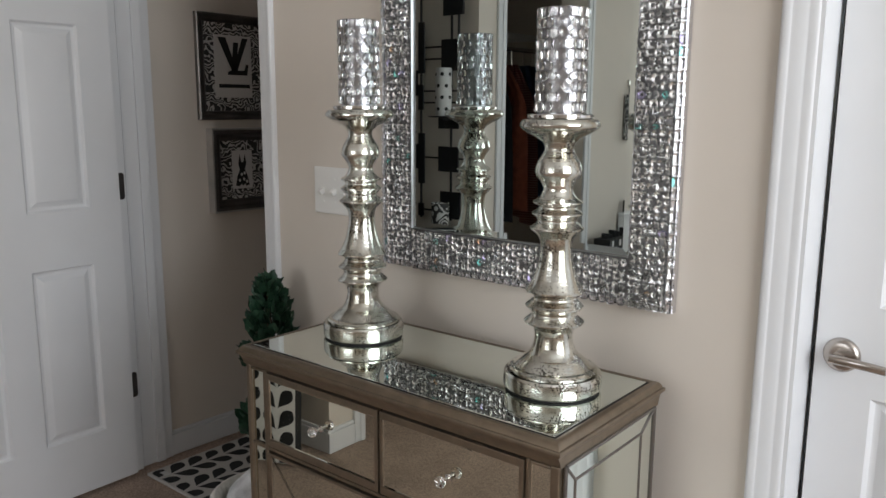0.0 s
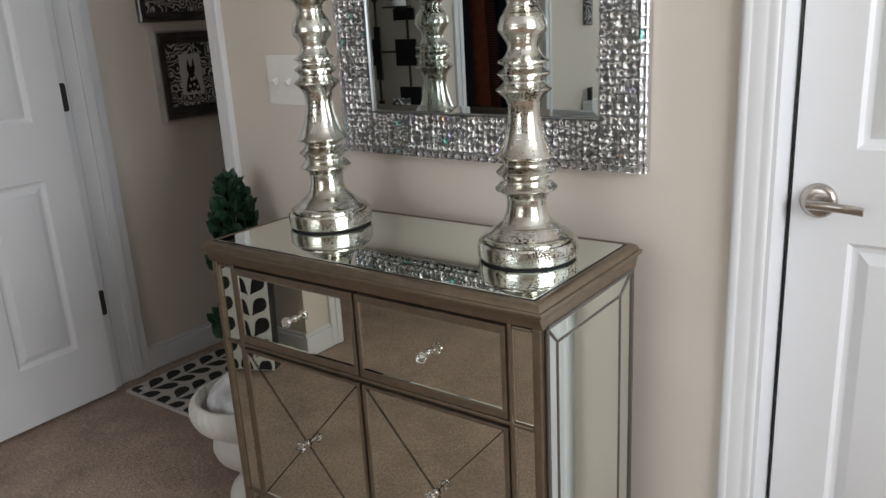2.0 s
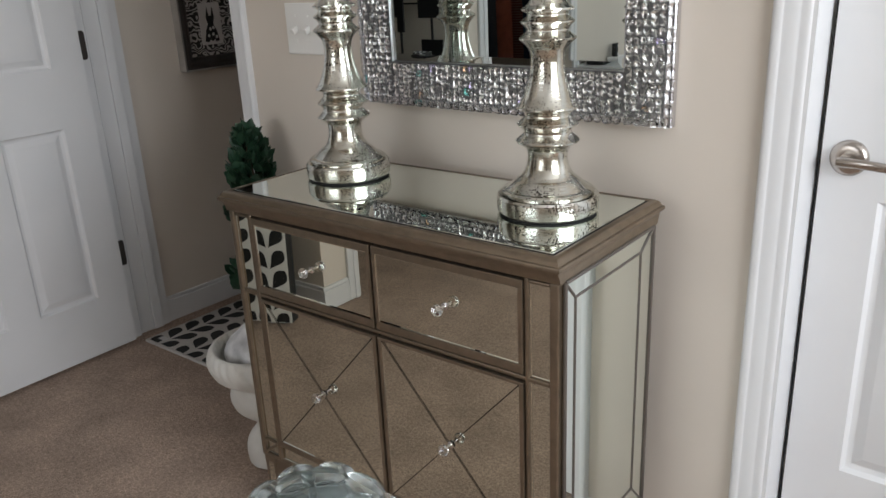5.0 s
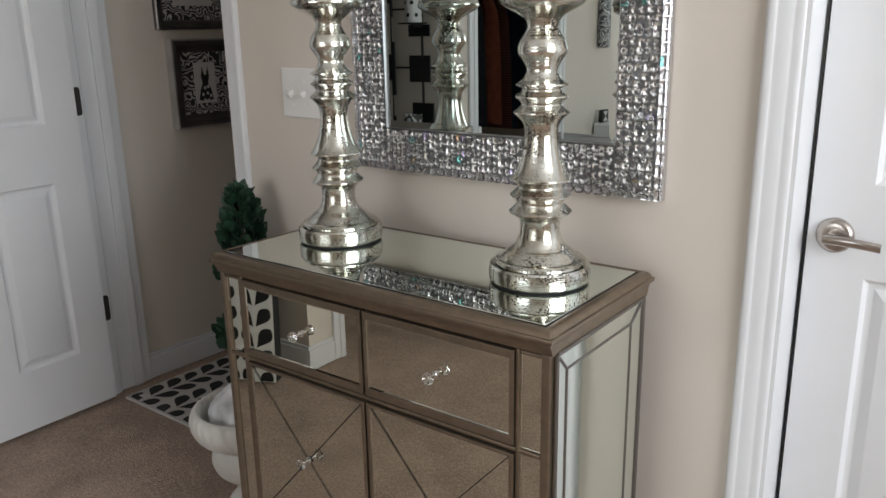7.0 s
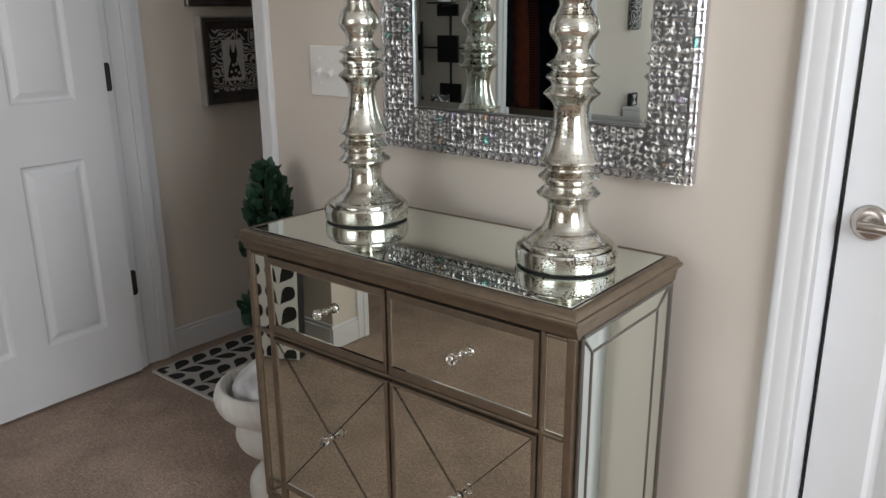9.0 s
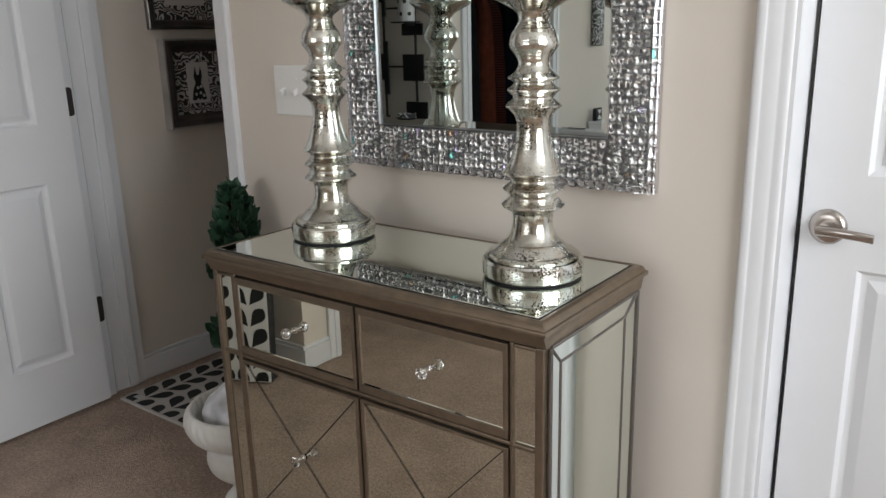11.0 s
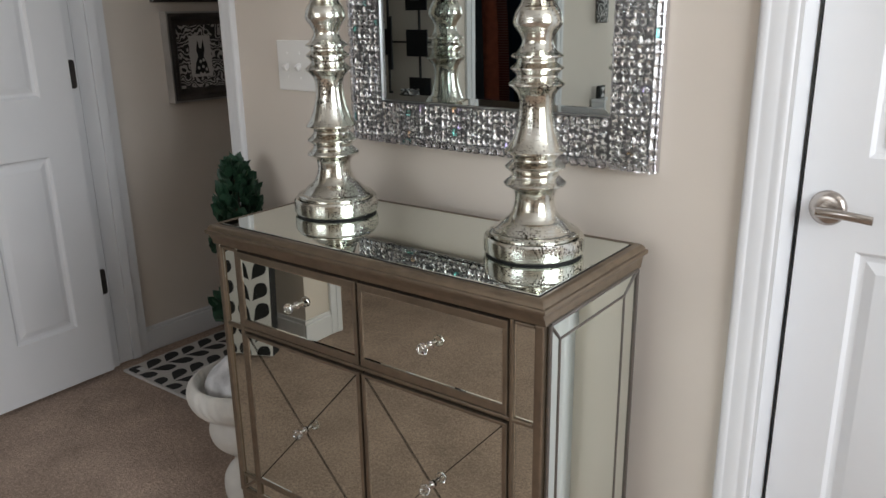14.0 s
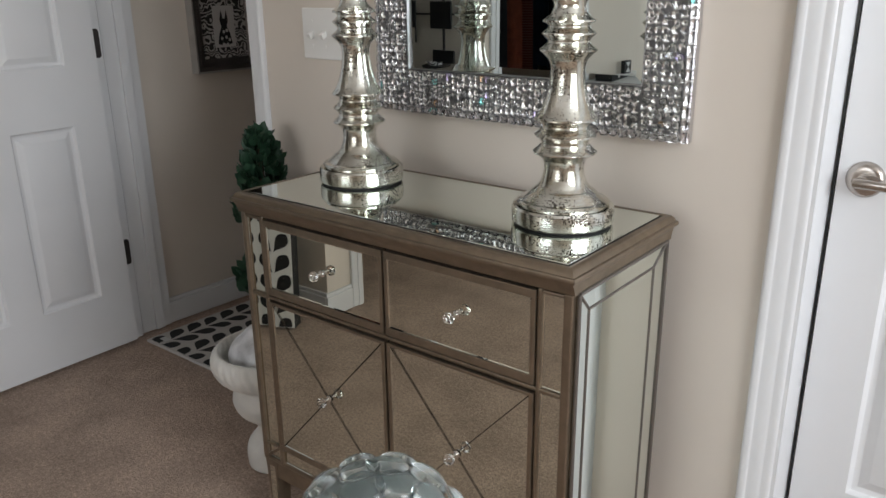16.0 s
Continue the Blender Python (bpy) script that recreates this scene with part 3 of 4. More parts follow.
side(BU1, 1)
side(BU0, -1)
for u in (BU0 + 0.002, BU1 - 0.040):
    for v in (BV0 + 0.002, BV1 - 0.040):
        bm = bmesh.new()
        t = [(0, 0), (0.038, 0), (0.038, 0.038), (0, 0.038)]
        a = [bm.verts.new((u + x, v + y, 0.20)) for x, y in t]
        b = [bm.verts.new((u + 0.006 + x * 0.7, v + 0.006 + y * 0.7, 0.0)) for x, y in t]
        bm.faces.new(a)
        bm.faces.new(b)
        for k in range(4):
            bm.faces.new((a[k], a[(k + 1) % 4], b[(k + 1) % 4], b[k]))
        lg = part("leg", bm, BRONZE, chest)
        if v < 0.1:
            part("leg_mirror", box(u + 0.011, u + 0.029, v + 0.0005, v + 0.004, 0.09, 0.188, 0.001), OLDMIRROR, lg)
part("apron", box(BU0 + 0.03, BU1 - 0.03, BV0 + 0.004, BV0 + 0.02, 0.155, 0.20, 0.003), BRONZE, chest)

# ---- candlesticks ----
BASE = [(0.0, 0.003), (0.087, 0.003, 1), (0.089, 0.006, 1), (0.0897, 0.018), (0.0890, 0.030, 1), (0.0865, 0.0340, 1), (0.0765, 0.0345, 1), (0.0765, 0.0362, 1), (0.0806, 0.0380, 1), (0.0812, 0.0405, 1), (0.0775, 0.0432, 1), (0.0715, 0.0445, 1), (0.0660, 0.0490), (0.056, 0.058), (0.047, 0.065),
        (0.041, 0.073), (0.037, 0.083), (0.0345, 0.096), (0.035, 0.107), (0.039, 0.1155), (0.0545, 0.1258, 1)]
COLUMN = [(0.0545, 0.1258, 1), (0.0545, 0.1283, 1), (0.045, 0.137), (0.0415, 0.142), (0.043, 0.147), (0.0525, 0.155, 1), (0.0525, 0.1572, 1), (0.043, 0.166), (0.0385, 0.172), (0.042, 0.178), (0.0535, 0.184, 1), (0.0535, 0.187, 1),
          (0.047, 0.195), (0.041, 0.206), (0.034, 0.226), (0.0292, 0.250), (0.0285, 0.268), (0.032, 0.282), (0.0395, 0.291), (0.0475, 0.298, 1), (0.0475, 0.3005, 1), (0.0385, 0.308), (0.0345, 0.313), (0.037, 0.318),
          (0.0445, 0.325, 1), (0.0445, 0.3275, 1), (0.036, 0.334), (0.0335, 0.338), (0.036, 0.341), (0.0435, 0.345, 1), (0.0435, 0.3475, 1), (0.0335, 0.3545), (0.0272, 0.3645), (0.0262, 0.373), (0.0325, 0.385),
          (0.0402, 0.396), (0.0412, 0.404), (0.0375, 0.418), (0.0300, 0.430), (0.0258, 0.439), (0.0258, 0.444, 1)]
DISH = [(0.0258, 0.444, 1), (0.0275, 0.449), (0.033, 0.456), (0.046, 0.464), (0.060, 0.4715), (0.0685, 0.479), (0.0695, 0.484), (0.066, 0.4905), (0.057, 0.493), (0.0, 0.4935)]


def candlestick(m, hs, label, dish=1.0):
    ob = thing("candlestick", label, "candlestick", m, "pair of candlesticks")
    part("felt_pad", lathe([(0, 0), (0.085, 0), (0.085, 0.0035), (0, 0.0035)], 64), BLACKP, ob, "black felt pad")
    for name, prof in (("base", BASE), ("column", COLUMN), ("dish", DISH)):
        part(name, lathe(smooth_profile([(q[0] * (dish if prof is DISH and q[1] > 0.45 else 1.0), q[1] * hs, *q[2:]) for q in prof], 4), 72), MERCURY, ob, "speckled mercury glass", 32)
    return ob


def crystal_candle(m, label, rows=10, count=15, r=0.0375, h=0.174):
    """A pillar holder covered with rings of cut crystals on a silver sleeve."""
    ob = thing("crystal_candle_holder", label, "candle holder", m, "pair of crystal candle holders")
    part("plate", lathe([(0, 0), (0.055, 0), (0.057, 0.002), (0.057, 0.006), (0.055, 0.008), (0, 0.008)], 48), CHROME, ob, "silver base plate", 40)
    sleeve = lathe([(r, 0.008), (r, h + 0.010), (r - 0.003, h + 0.010), (r - 0.003, 0.012), (0, 0.012)], 48)
    part("sleeve", sleeve, SLEEVE, ob, smooth=40)
    rng = random.Random(7)
    z = 0.010
    rh = h / rows
    for k in range(rows):
        square = k in (0, 1, 5, 6) or k == rows - 1
        cnt = count + (k % 3 == 2) * 2
        wd = 2 * math.pi * (r + 0.003) / cnt
        for i in range(cnt):
            a = 360 * (i + 0.5 * (k % 2)) / cnt
            g = new("crystal", BEAD_SQUARE if square else BEAD_ROUND)
            g.parent = ob
            g.matrix_basis = pose(0, 0, 0, 0, 0, a) @ pose(0, -r, z + rh / 2, rng.uniform(-3, 3), 0, rng.uniform(-3, 3)) @ Matrix.Diagonal((wd * 0.98, 0.021, rh * 0.98, 1))
        z += rh
    return ob


# the stick by the doorway leans a little
for x, y, hs, rz, lean_x, lean_y, dish in ((0.178, -0.208, 1.012, 40, 0.20, -0.24, 1.06), (0.6815, -0.212, 0.985, 0, 0, 0, 1.0)):
    stands = pose(x, y, TOP + 0.0013) @ pose(0, 0, 0, lean_x, lean_y, 0) @ pose(0, 0, 0, 0, 0, rz)
    candlestick(stands, hs, "tall mercury glass candlestick on the mirrored chest", dish)
    crystal_candle(stands @ pose(0, 0, 0.4937 * hs), "cut crystal pillar candle holder on the candlestick")

# ---- wall mirror with its crystal frame ----
MX0, MX1, MZ0, MZ1, MB = 0.052, 0.820, 0.962, 2.05, 0.099
wm = thing("wall_mirror", "large wall mirror in a wide frame of cut crystals", "mirror", pose(0, 0, 0))
part("backing", sweep_frame(MX0, MX1, MZ0, MZ1, ((0.009, 0.001), (0.009, 0.010), (0.013, 0.0175), (MB - 0.004, 0.0175), (MB, 0.012), (MB, 0.001))), SETTING, wm, "dark silver frame backing")
part("outer_strip", sweep_frame(MX0, MX1, MZ0, MZ1, ((0.0015, 0.001), (0.0015, 0.0165), (0.004, 0.0195), (0.0150, 0.0205), (0.0165, 0.0190), (0.0165, 0.001))), RIM, wm, "bright silver outer strip")
gx0, gx1, gz0, gz1 = MX0 + MB - 0.004, MX1 - MB + 0.004, MZ0 + MB - 0.004, MZ1 - MB + 0.004
gl, last = bmesh.new(), None
for ins, d in ((0, -0.004), (0, -0.0112), (0.018, -0.0119)):
    cur = [gl.verts.new(c) for c in ((gx0 + ins, d, gz0 + ins), (gx1 - ins, d, gz0 + ins), (gx1 - ins, d, gz1 - ins), (gx0 + ins, d, gz1 - ins))]
    if last:
        for k in range(4):
            gl.faces.new((last[k], last[(k + 1) % 4], cur[(k + 1) % 4], cur[k]))
    else:
        gl.faces.new(cur)
    last = cur
gl.faces.new(last)
part("mirror_glass", gl, WALLMIRROR, wm, "clear mirror glass with a bevelled edge")
part("inner_lip", sweep_frame(MX0 + MB - 0.003, MX1 - MB + 0.003, MZ0 + MB - 0.003, MZ1 - MB + 0.003, ((0, 0.012), (0, 0.0185), (0.0012, 0.019), (0.0024, 0.0125))), SILVER, wm, "polished silver inner lip")


def crystal_frame():
    rng = random.Random(3)
    spots = []

    def pitches(length, size, vary):
        """Uneven widths that fill a length exactly."""
        w = [rng.uniform(1 - vary, 1 + vary) for _ in range(max(1, round(length / size)))]
        return [x * length / sum(w) for x in w]

    def band(p0, along, across, length):
        s = 0.0
        for step in pitches(length, 0.0142, 0.24):
            c = 0.0165
            for wd in pitches(MB - 0.004 - c, 0.0150, 0.34):
                big = min(step, wd)
                spots.append((p0 + along * (s + step / 2 + rng.uniform(-0.001, 0.001)) + across * (c + wd / 2), along, big * 0.35 + step * 0.64, big * 0.35 + wd * 0.64, rng.random() < 0.36, None))
                c += wd
            s += step
        s = 0.0
        for step in pitches(length, 0.0215, 0.08):
            spots.append((p0 + along * (s + step / 2) + across * 0.0078, along, step * 0.86, 0.0150, rng.random() < 0.85, across))
            s += step

    X, Z = Vector((1, 0, 0)), Vector((0, 0, 1))
    band(Vector((MX1, 0, MZ0)), Z, -X, MZ1 - MZ0)
    band(Vector((MX0 + MB, 0, MZ0)), X, Z, MX1 - MX0 - 2 * MB)
    band(Vector((MX0, 0, MZ0)), Z, X, MZ1 - MZ0)
    band(Vector((MX0 + MB, 0, MZ1)), X, -Z, MX1 - MX0 - 2 * MB)
    rest = bmesh.new()
    made = 0
    for p, along, sl, sw, square, rim in spots:
        sx, sz = (sl, sw) if abs(along.x) > 0.5 else (sw, sl)
        depth = 0.0185
        lean = (0, 0) if rim is None else (30 * rim.z, -30 * rim.x)
        m = Matrix.Translation((p.x, -0.0172 if rim is None else -0.0185, p.z)) @ pose(0, 0, 0, lean[0] + rng.uniform(-7, 7), rng.uniform(-6, 6), lean[1] + rng.uniform(-7, 7)) @ Matrix.Diagonal((sx * 1.035, depth, sz * 1.035, 1))
        me = GEM_SQUARE if square else GEM_ROUND
        if made < 300 and p.z < 1.30 and (p.z < MZ0 + MB or p.x > 0.7):
            g = new("crystal", me)
            g.parent = wm
            g.matrix_basis = m
            made += 1
        else:
            tmp = me.copy()
            tmp.transform(m)
            rest.from_mesh(tmp)
            bpy.data.meshes.remove(tmp)
    ob = part("crystal_setting", rest, [CRYSTAL, FOIL], wm, "cut crystals set side by side")
    ob["kind"] = "stuff"


crystal_frame()

# ---- light switch ----
sw = thing("light_switch", "white three-gang toggle switch plate on the wall", "light switch", pose(-0.138, 0, 1.126))
part("plate", box(-0.083, 0.083, -0.006, -0.0005, -0.062, 0.062, 0.003), PLASTIC, sw)
for dx in (-0.046, 0, 0.046):
    tb = box(-0.0055, 0.0055, -0.022, -0.004, -0.0075, 0.0075, 0.002)
    bmesh.ops.transform(tb, matrix=pose(dx, 0, 0.003, 28), verts=tb.verts)
    part("toggle", tb, PLASTIC, sw)
    for dz in (-0.03, 0.03):
        part("screw", lathe([(0, 0), (0.003, 0), (0.003, 0.001), (0, 0.0015)], 10, m=pose(dx, -0.006, dz, 90)), PLASTIC, sw)

# ---- hall: framed prints ----


def damask(name, scale, cut=0.55):
    m = bpy.data.materials.new(name)
    m.use_nodes = True
    nt = m.node_tree
    b = nt.nodes["Principled BSDF"]
    b.inputs["Roughness"].default_value = 0.6
    tc = nt.nodes.new("ShaderNodeTexCoord")
    w = nt.nodes.new("ShaderNodeTexWave")
    w.wave_type = "RINGS"
    w.inputs["Scale"].default_value, w.inputs["Distortion"].default_value, w.inputs["Detail"].default_value = scale, 22, 1.5
    w.inputs["Detail Scale"].default_value = 1.6
    r = nt.nodes.new("ShaderNodeValToRGB")
    r.color_ramp.interpolation = "CONSTANT"
    r.color_ramp.elements[0].color = (0.03, 0.03, 0.03, 1)
    r.color_ramp.elements[1].position, r.color_ramp.elements[1].color = cut, (0.55, 0.54, 0.53, 1)
    nt.links.new(tc.outputs["Object"], w.inputs["Vector"])
    nt.links.new(w.outputs[0], r.inputs[0])
    nt.links.new(r.outputs[0], b.inputs["Base Color"])
    return m


DAMASK = damask("black_white_damask", 9.0)
FINE_DAMASK = damask("fine_damask", 15.0, 0.62)
PEWTER = mat("dark_pewter_frame", (0.20, 0.19, 0.185), 0.3, 0.9, noise_scale=12, amount=0.2)
BRIGHTFRAME = mat("silver_frame", (0.50, 0.49, 0.48), 0.30, 0.6, noise_scale=12, amount=0.15)


def flat(pts, y0, y1):
    """A thin plate with the outline pts in xz."""
    bm = bmesh.new()
    a = [bm.verts.new((x, y0, z)) for x, z in pts]
    b = [bm.verts.new((x, y1, z)) for x, z in pts]
    bm.faces.new(a)
    bm.faces.new(b)
    for k in range(len(pts)):
        bm.faces.new((a[k], a[(k + 1) % len(pts)], b[(k + 1) % len(pts)], b[k]))
    return bm


def print_frame(label, m, w, h, bw, deep, material):
    """A framed print looking to -y of its own axes, its lower left corner at the origin."""
    ob = thing("framed_print", label, "picture", m, "framed prints in the hall")
    part("frame", sweep_frame(0, w, 0, h, ((0, 0.001), (0, deep * 0.8), (0.004, deep), (bw * 0.35, deep), (bw * 0.5, deep * 0.75), (bw * 0.75, deep * 0.7), (bw, deep * 0.45), (bw, 0.001))), material, ob, smooth=20)
    part("mat_board", box(bw - 0.002, w - bw + 0.002, -deep * 0.4, -0.001, bw - 0.002, h - bw + 0.002), FINE_DAMASK, ob, "black and white damask mat")
    return ob, -deep * 0.4


one, yy = print_frame("dark framed print with a black monogram shape on damask", pose(-1.2615, 0.304, 1.294, 0, 0, 90), 0.33, 0.40, 0.034, 0.022, PEWTER)
part("sheet", box(0.078, 0.247, yy - 0.002, yy + 0.001, 0.085, 0.322), PAPER, one, "white paper sheet")
for pts in (((0.105, 0.300), (0.135, 0.300), (0.168, 0.215), (0.200, 0.300), (0.222, 0.300), (0.176, 0.190), (0.158, 0.190)),
            ((0.165, 0.285), (0.185, 0.285), (0.172, 0.195), (0.205, 0.195), (0.212, 0.215), (0.222, 0.215), (0.216, 0.180), (0.140, 0.180), (0.142, 0.190), (0.155, 0.195)),
            ((0.105, 0.138), (0.225, 0.138), (0.225, 0.150), (0.105, 0.150))):
    part("printed_shape", flat([(0.164 + (px - 0.164) * 1.18, 0.225 + (pz - 0.225) * 1.18) for px, pz in pts], yy - 0.003, yy - 0.0021), BLACKP, one)
two, yy = print_frame("silver framed print of a spotted black figure on damask", pose(-1.2615, 0.340, 0.936, 0, 0, 90), 0.29, 0.322, 0.046, 0.039, PEWTER)
part("frame_edge", sweep_frame(-0.003, 0.293, -0.003, 0.325, ((0, 0.001), (0, 0.040), (0.004, 0.041), (0.007, 0.040), (0.007, 0.036))), BRIGHTFRAME, two, "bright silver outer edge", 20)
part("sheet", box(0.098, 0.192, yy - 0.002, yy + 0.001, 0.085, 0.237), PAPER, two, "white paper sheet")
for pts in (((0.112, 0.098), (0.120, 0.135), (0.132, 0.160), (0.126, 0.185), (0.134, 0.222), (0.140, 0.190), (0.150, 0.190), (0.158, 0.222), (0.163, 0.185), (0.156, 0.160), (0.168, 0.135), (0.176, 0.098), (0.160, 0.094), (0.156, 0.104), (0.146, 0.096), (0.136, 0.104), (0.128, 0.094)),):
    part("printed_shape", flat(pts, yy - 0.003, yy - 0.0021), BLACKP, two)
for cx, cz in ((0.130, 0.118), (0.150, 0.122), (0.164, 0.112), (0.140, 0.142), (0.154, 0.146)):
    pts = [(cx + 0.0055 * math.cos(a), cz + 0.0065 * math.sin(a)) for a in [2 * math.pi * k / 9 for k in range(9)]]
    part("printed_spot", flat(pts, yy - 0.0038, yy - 0.0031), PAPER, two)


# ---- leaf print mat in the doorway ----
def leaf_outline(ln, wd, n=14):
    """A teardrop along +x."""
    up = [(ln * t, wd * math.sin(math.pi * t ** 1.7) ** 0.72) for t in [math.sin(math.pi / 2 * k / n) for k in range(1, n)]]
    return [(0, 0), *[(x, -y) for x, y in up], (ln, 0), *[(x, y) for x, y in reversed(up)]]


def leaf_rows(rows, count, pitch, ln, wd, start, lean=32):
    """Leaves in pairs along stems that run in +x; returns outlines in the plane."""
    out = []
    rng = random.Random(5)
    for r in rows:
        for k in range(count):
            x = start + k * pitch
            for s in (1, -1):
                a = radians(lean * s)
                c, sn = math.cos(a), math.sin(a)
                j = rng.uniform(0.94, 1.05)
                out.append([(x + (px * c - py * sn) * j, r + (px * sn + py * c) * j + s * 0.004) for px, py in leaf_outline(ln, wd)])
    return out


def leaf_plates(outlines, lo, hi, clip):
    bm = bmesh.new()
    for o in outlines:
        q = []
        for x, y in o:
            c = (min(max(x, clip[0]), clip[1]), min(max(y, clip[2]), clip[3]))
            if not q or abs(c[0] - q[-1][0]) + abs(c[1] - q[-1][1]) > 1e-5:
                q.append(c)
        if abs(q[0][0] - q[-1][0]) + abs(q[0][1] - q[-1][1]) < 1e-5:
            q.pop()
        if len(q) > 4 and max(c[0] for c in q) - min(c[0] for c in q) > 0.006 and max(c[1] for c in q) - min(c[1] for c in q) > 0.006:
            bm.faces.new([bm.verts.new((x, y, hi)) for x, y in q])
    return bm


rug = thing("door_mat", "cream door mat with a black leaf print lying on the carpet", "mat", pose(-1.165, -0.040, 0.004, 0, 0, 1.5))
RW, RD = 0.72, 1.05
g = bmesh.new()
bmesh.ops.create_grid(g, x_segments=30, y_segments=40, size=0.5, matrix=Matrix.Translation((RW / 2, RD / 2, 0)) @ Matrix.Diagonal((RW, RD, 1, 1)))
for v in g.verts:
    v.co.z = 0.006
top = bmesh.ops.extrude_face_region(g, geom=g.faces[:])
for e in top["geom"]:
    if isinstance(e, bmesh.types.BMVert):
        e.co.z = -0.003
part("cloth", g, RUGCLOTH_SHADED, rug, "cream woven cloth in a shade-darkened tone")
rl = leaf_plates(leaf_rows([-0.075 - 0.155 * k for k in range(5)], 14, 0.076, 0.090, 0.0255, -0.02, 37), 0.0065, 0.0068, (0.008, RD - 0.008, -RW + 0.006, -0.006))
bmesh.ops.transform(rl, matrix=pose(0, 0, 0, 0, 0, 90), verts=rl.verts)
part("leaf_print", rl, BLACKP, rug, "black printed leaves")
part("care_label", box(0.035, 0.075, 0.030, 0.052, 0.0072, 0.0085, 0.0005), PAPER, rug, "small white label")

# ---- urn ----
urn = thing("urn", "white plaster urn with a gadrooned rim on the carpet", "urn", pose(-0.187, -0.227, 0.002))
ub = lathe(smooth_profile([(0.0, 0.0), (0.073, 0.0, 1), (0.0755, 0.006), (0.0770, 0.036), (0.073, 0.060), (0.062, 0.080), (0.053, 0.089), (0.045, 0.101), (0.043, 0.114), (0.050, 0.130), (0.070, 0.146), (0.091, 0.168), (0.1005, 0.194), (0.099, 0.215), (0.091, 0.234), (0.090, 0.243),
                          (0.100, 0.252), (0.130, 0.272), (0.1435, 0.296), (0.1465, 0.315), (0.1430, 0.331), (0.136, 0.342), (0.129, 0.346), (0.123, 0.342), (0.117, 0.328), (0.108, 0.285), (0.0, 0.262)], 5), 204)
for v in ub.verts:
    r = math.hypot(v.co.x, v.co.y)
    a = math.atan2(v.co.y, v.co.x)
    if 0.250 < v.co.z < 0.344 and r > 0.112:
        lean = a + (v.co.z - 0.29) * 2.4
        k = 1 + 0.026 * (abs(math.sin(lean * 17)) - 0.6)
        v.co.x, v.co.y = v.co.x * k, v.co.y * k
part("bowl", ub, STONE, urn, "fluted white plaster bowl", 40)
mb = bmesh.new()
bmesh.ops.create_icosphere(mb, subdivisions=4, radius=1)
for v in mb.verts:
    n = noise.noise(v.co * 2.2)
    v.co = Vector((v.co.x * 0.097, v.co.y * 0.097, v.co.z * 0.092)) * (1 + 0.08 * n + 0.05 * abs(noise.noise(v.co * 5.1)))
bmesh.ops.translate(mb, verts=mb.verts, vec=(0.0, 0.0, 0.318))
solid("crumpled_cloth", mb, MARBLE, "grey and white veined cloth bundle lying in the urn", "cloth", smooth=60).matrix_basis = pose(-0.187, -0.227, -0.003)


# ---- topiary ----
def topiary(m):
    ob = thing("topiary", "green artificial boxwood topiary with tiered foliage", "plant", m)
    part("pot", lathe([(0, 0), (0.045, 0), (0.062, 0.15), (0.066, 0.15), (0.066, 0.165), (0.058, 0.165), (0.056, 0.150), (0, 0.148)], 32), STONE, ob, "plain white pot", 40)
    part("stem", lathe([(0.010, 0.14), (0.009, 0.5), (0.006, 0.84), (0, 0.85)], 10), STEM, ob, smooth=60)
    rng = random.Random(11)
    bm = bmesh.new()

    def leaf(p, out, size):
        t = (out + Vector((rng.uniform(-0.5, 0.5), rng.uniform(-0.5, 0.5), rng.uniform(0.3, 1.4)))).normalized()
        side_v = t.cross(Vector((rng.uniform(-1, 1), rng.uniform(-1, 1), rng.uniform(-1, 1)))).normalized()
        nn = t.cross(side_v)
        l, w = size * rng.uniform(0.75, 1.2), size * rng.uniform(0.28, 0.40)
        base, mid1, mid2, tip = p, p + t * l * 0.35 - nn * l * 0.04, p + t * l * 0.7 - nn * l * 0.03, p + t * l + nn * l * 0.08
        c = [bm.verts.new(base), bm.verts.new(mid1 + side_v * w + nn * w * 0.3), bm.verts.new(mid2 + side_v * w * 0.85 + nn * w * 0.3), bm.verts.new(tip), bm.verts.new(mid2 - side_v * w * 0.85 + nn * w * 0.3),
             bm.verts.new(mid1 - side_v * w + nn * w * 0.3), bm.verts.new(mid1), bm.verts.new(mid2)]
        for q in ((0, 1, 6), (0, 6, 5), (1, 2, 7, 6), (6, 7, 4, 5), (2, 3, 7), (7, 3, 4)):
            bm.faces.new([c[k] for k in q])

    def clump(z0, z1, radius, count, size):
        for _ in range(count):
            t = rng.random()
            a = rng.uniform(0, 2 * math.pi)
            r = radius(t) * rng.uniform(0.62, 1.0)
            out = Vector((math.cos(a), math.sin(a), 0.55))
            leaf(Vector((r * math.cos(a), r * math.sin(a), z0 + (z1 - z0) * t)), out, size)

    clump(0.708, 0.866, lambda t: 0.056 * (1 - t) ** 0.62 + 0.002, 270, 0.041)
    clump(0.640, 0.690, lambda t: 0.074 * math.sin(math.pi * (0.2 + 0.6 * t)) + 0.006, 190, 0.031)
    clump(0.430, 0.520, lambda t: 0.082 * math.sin(math.pi * (0.2 + 0.6 * t)) + 0.006, 230, 0.036)
    part("foliage", bm, LEAF, ob, "dense small green leaves", 60)


topiary(pose(-0.303, -0.108, 0.0))

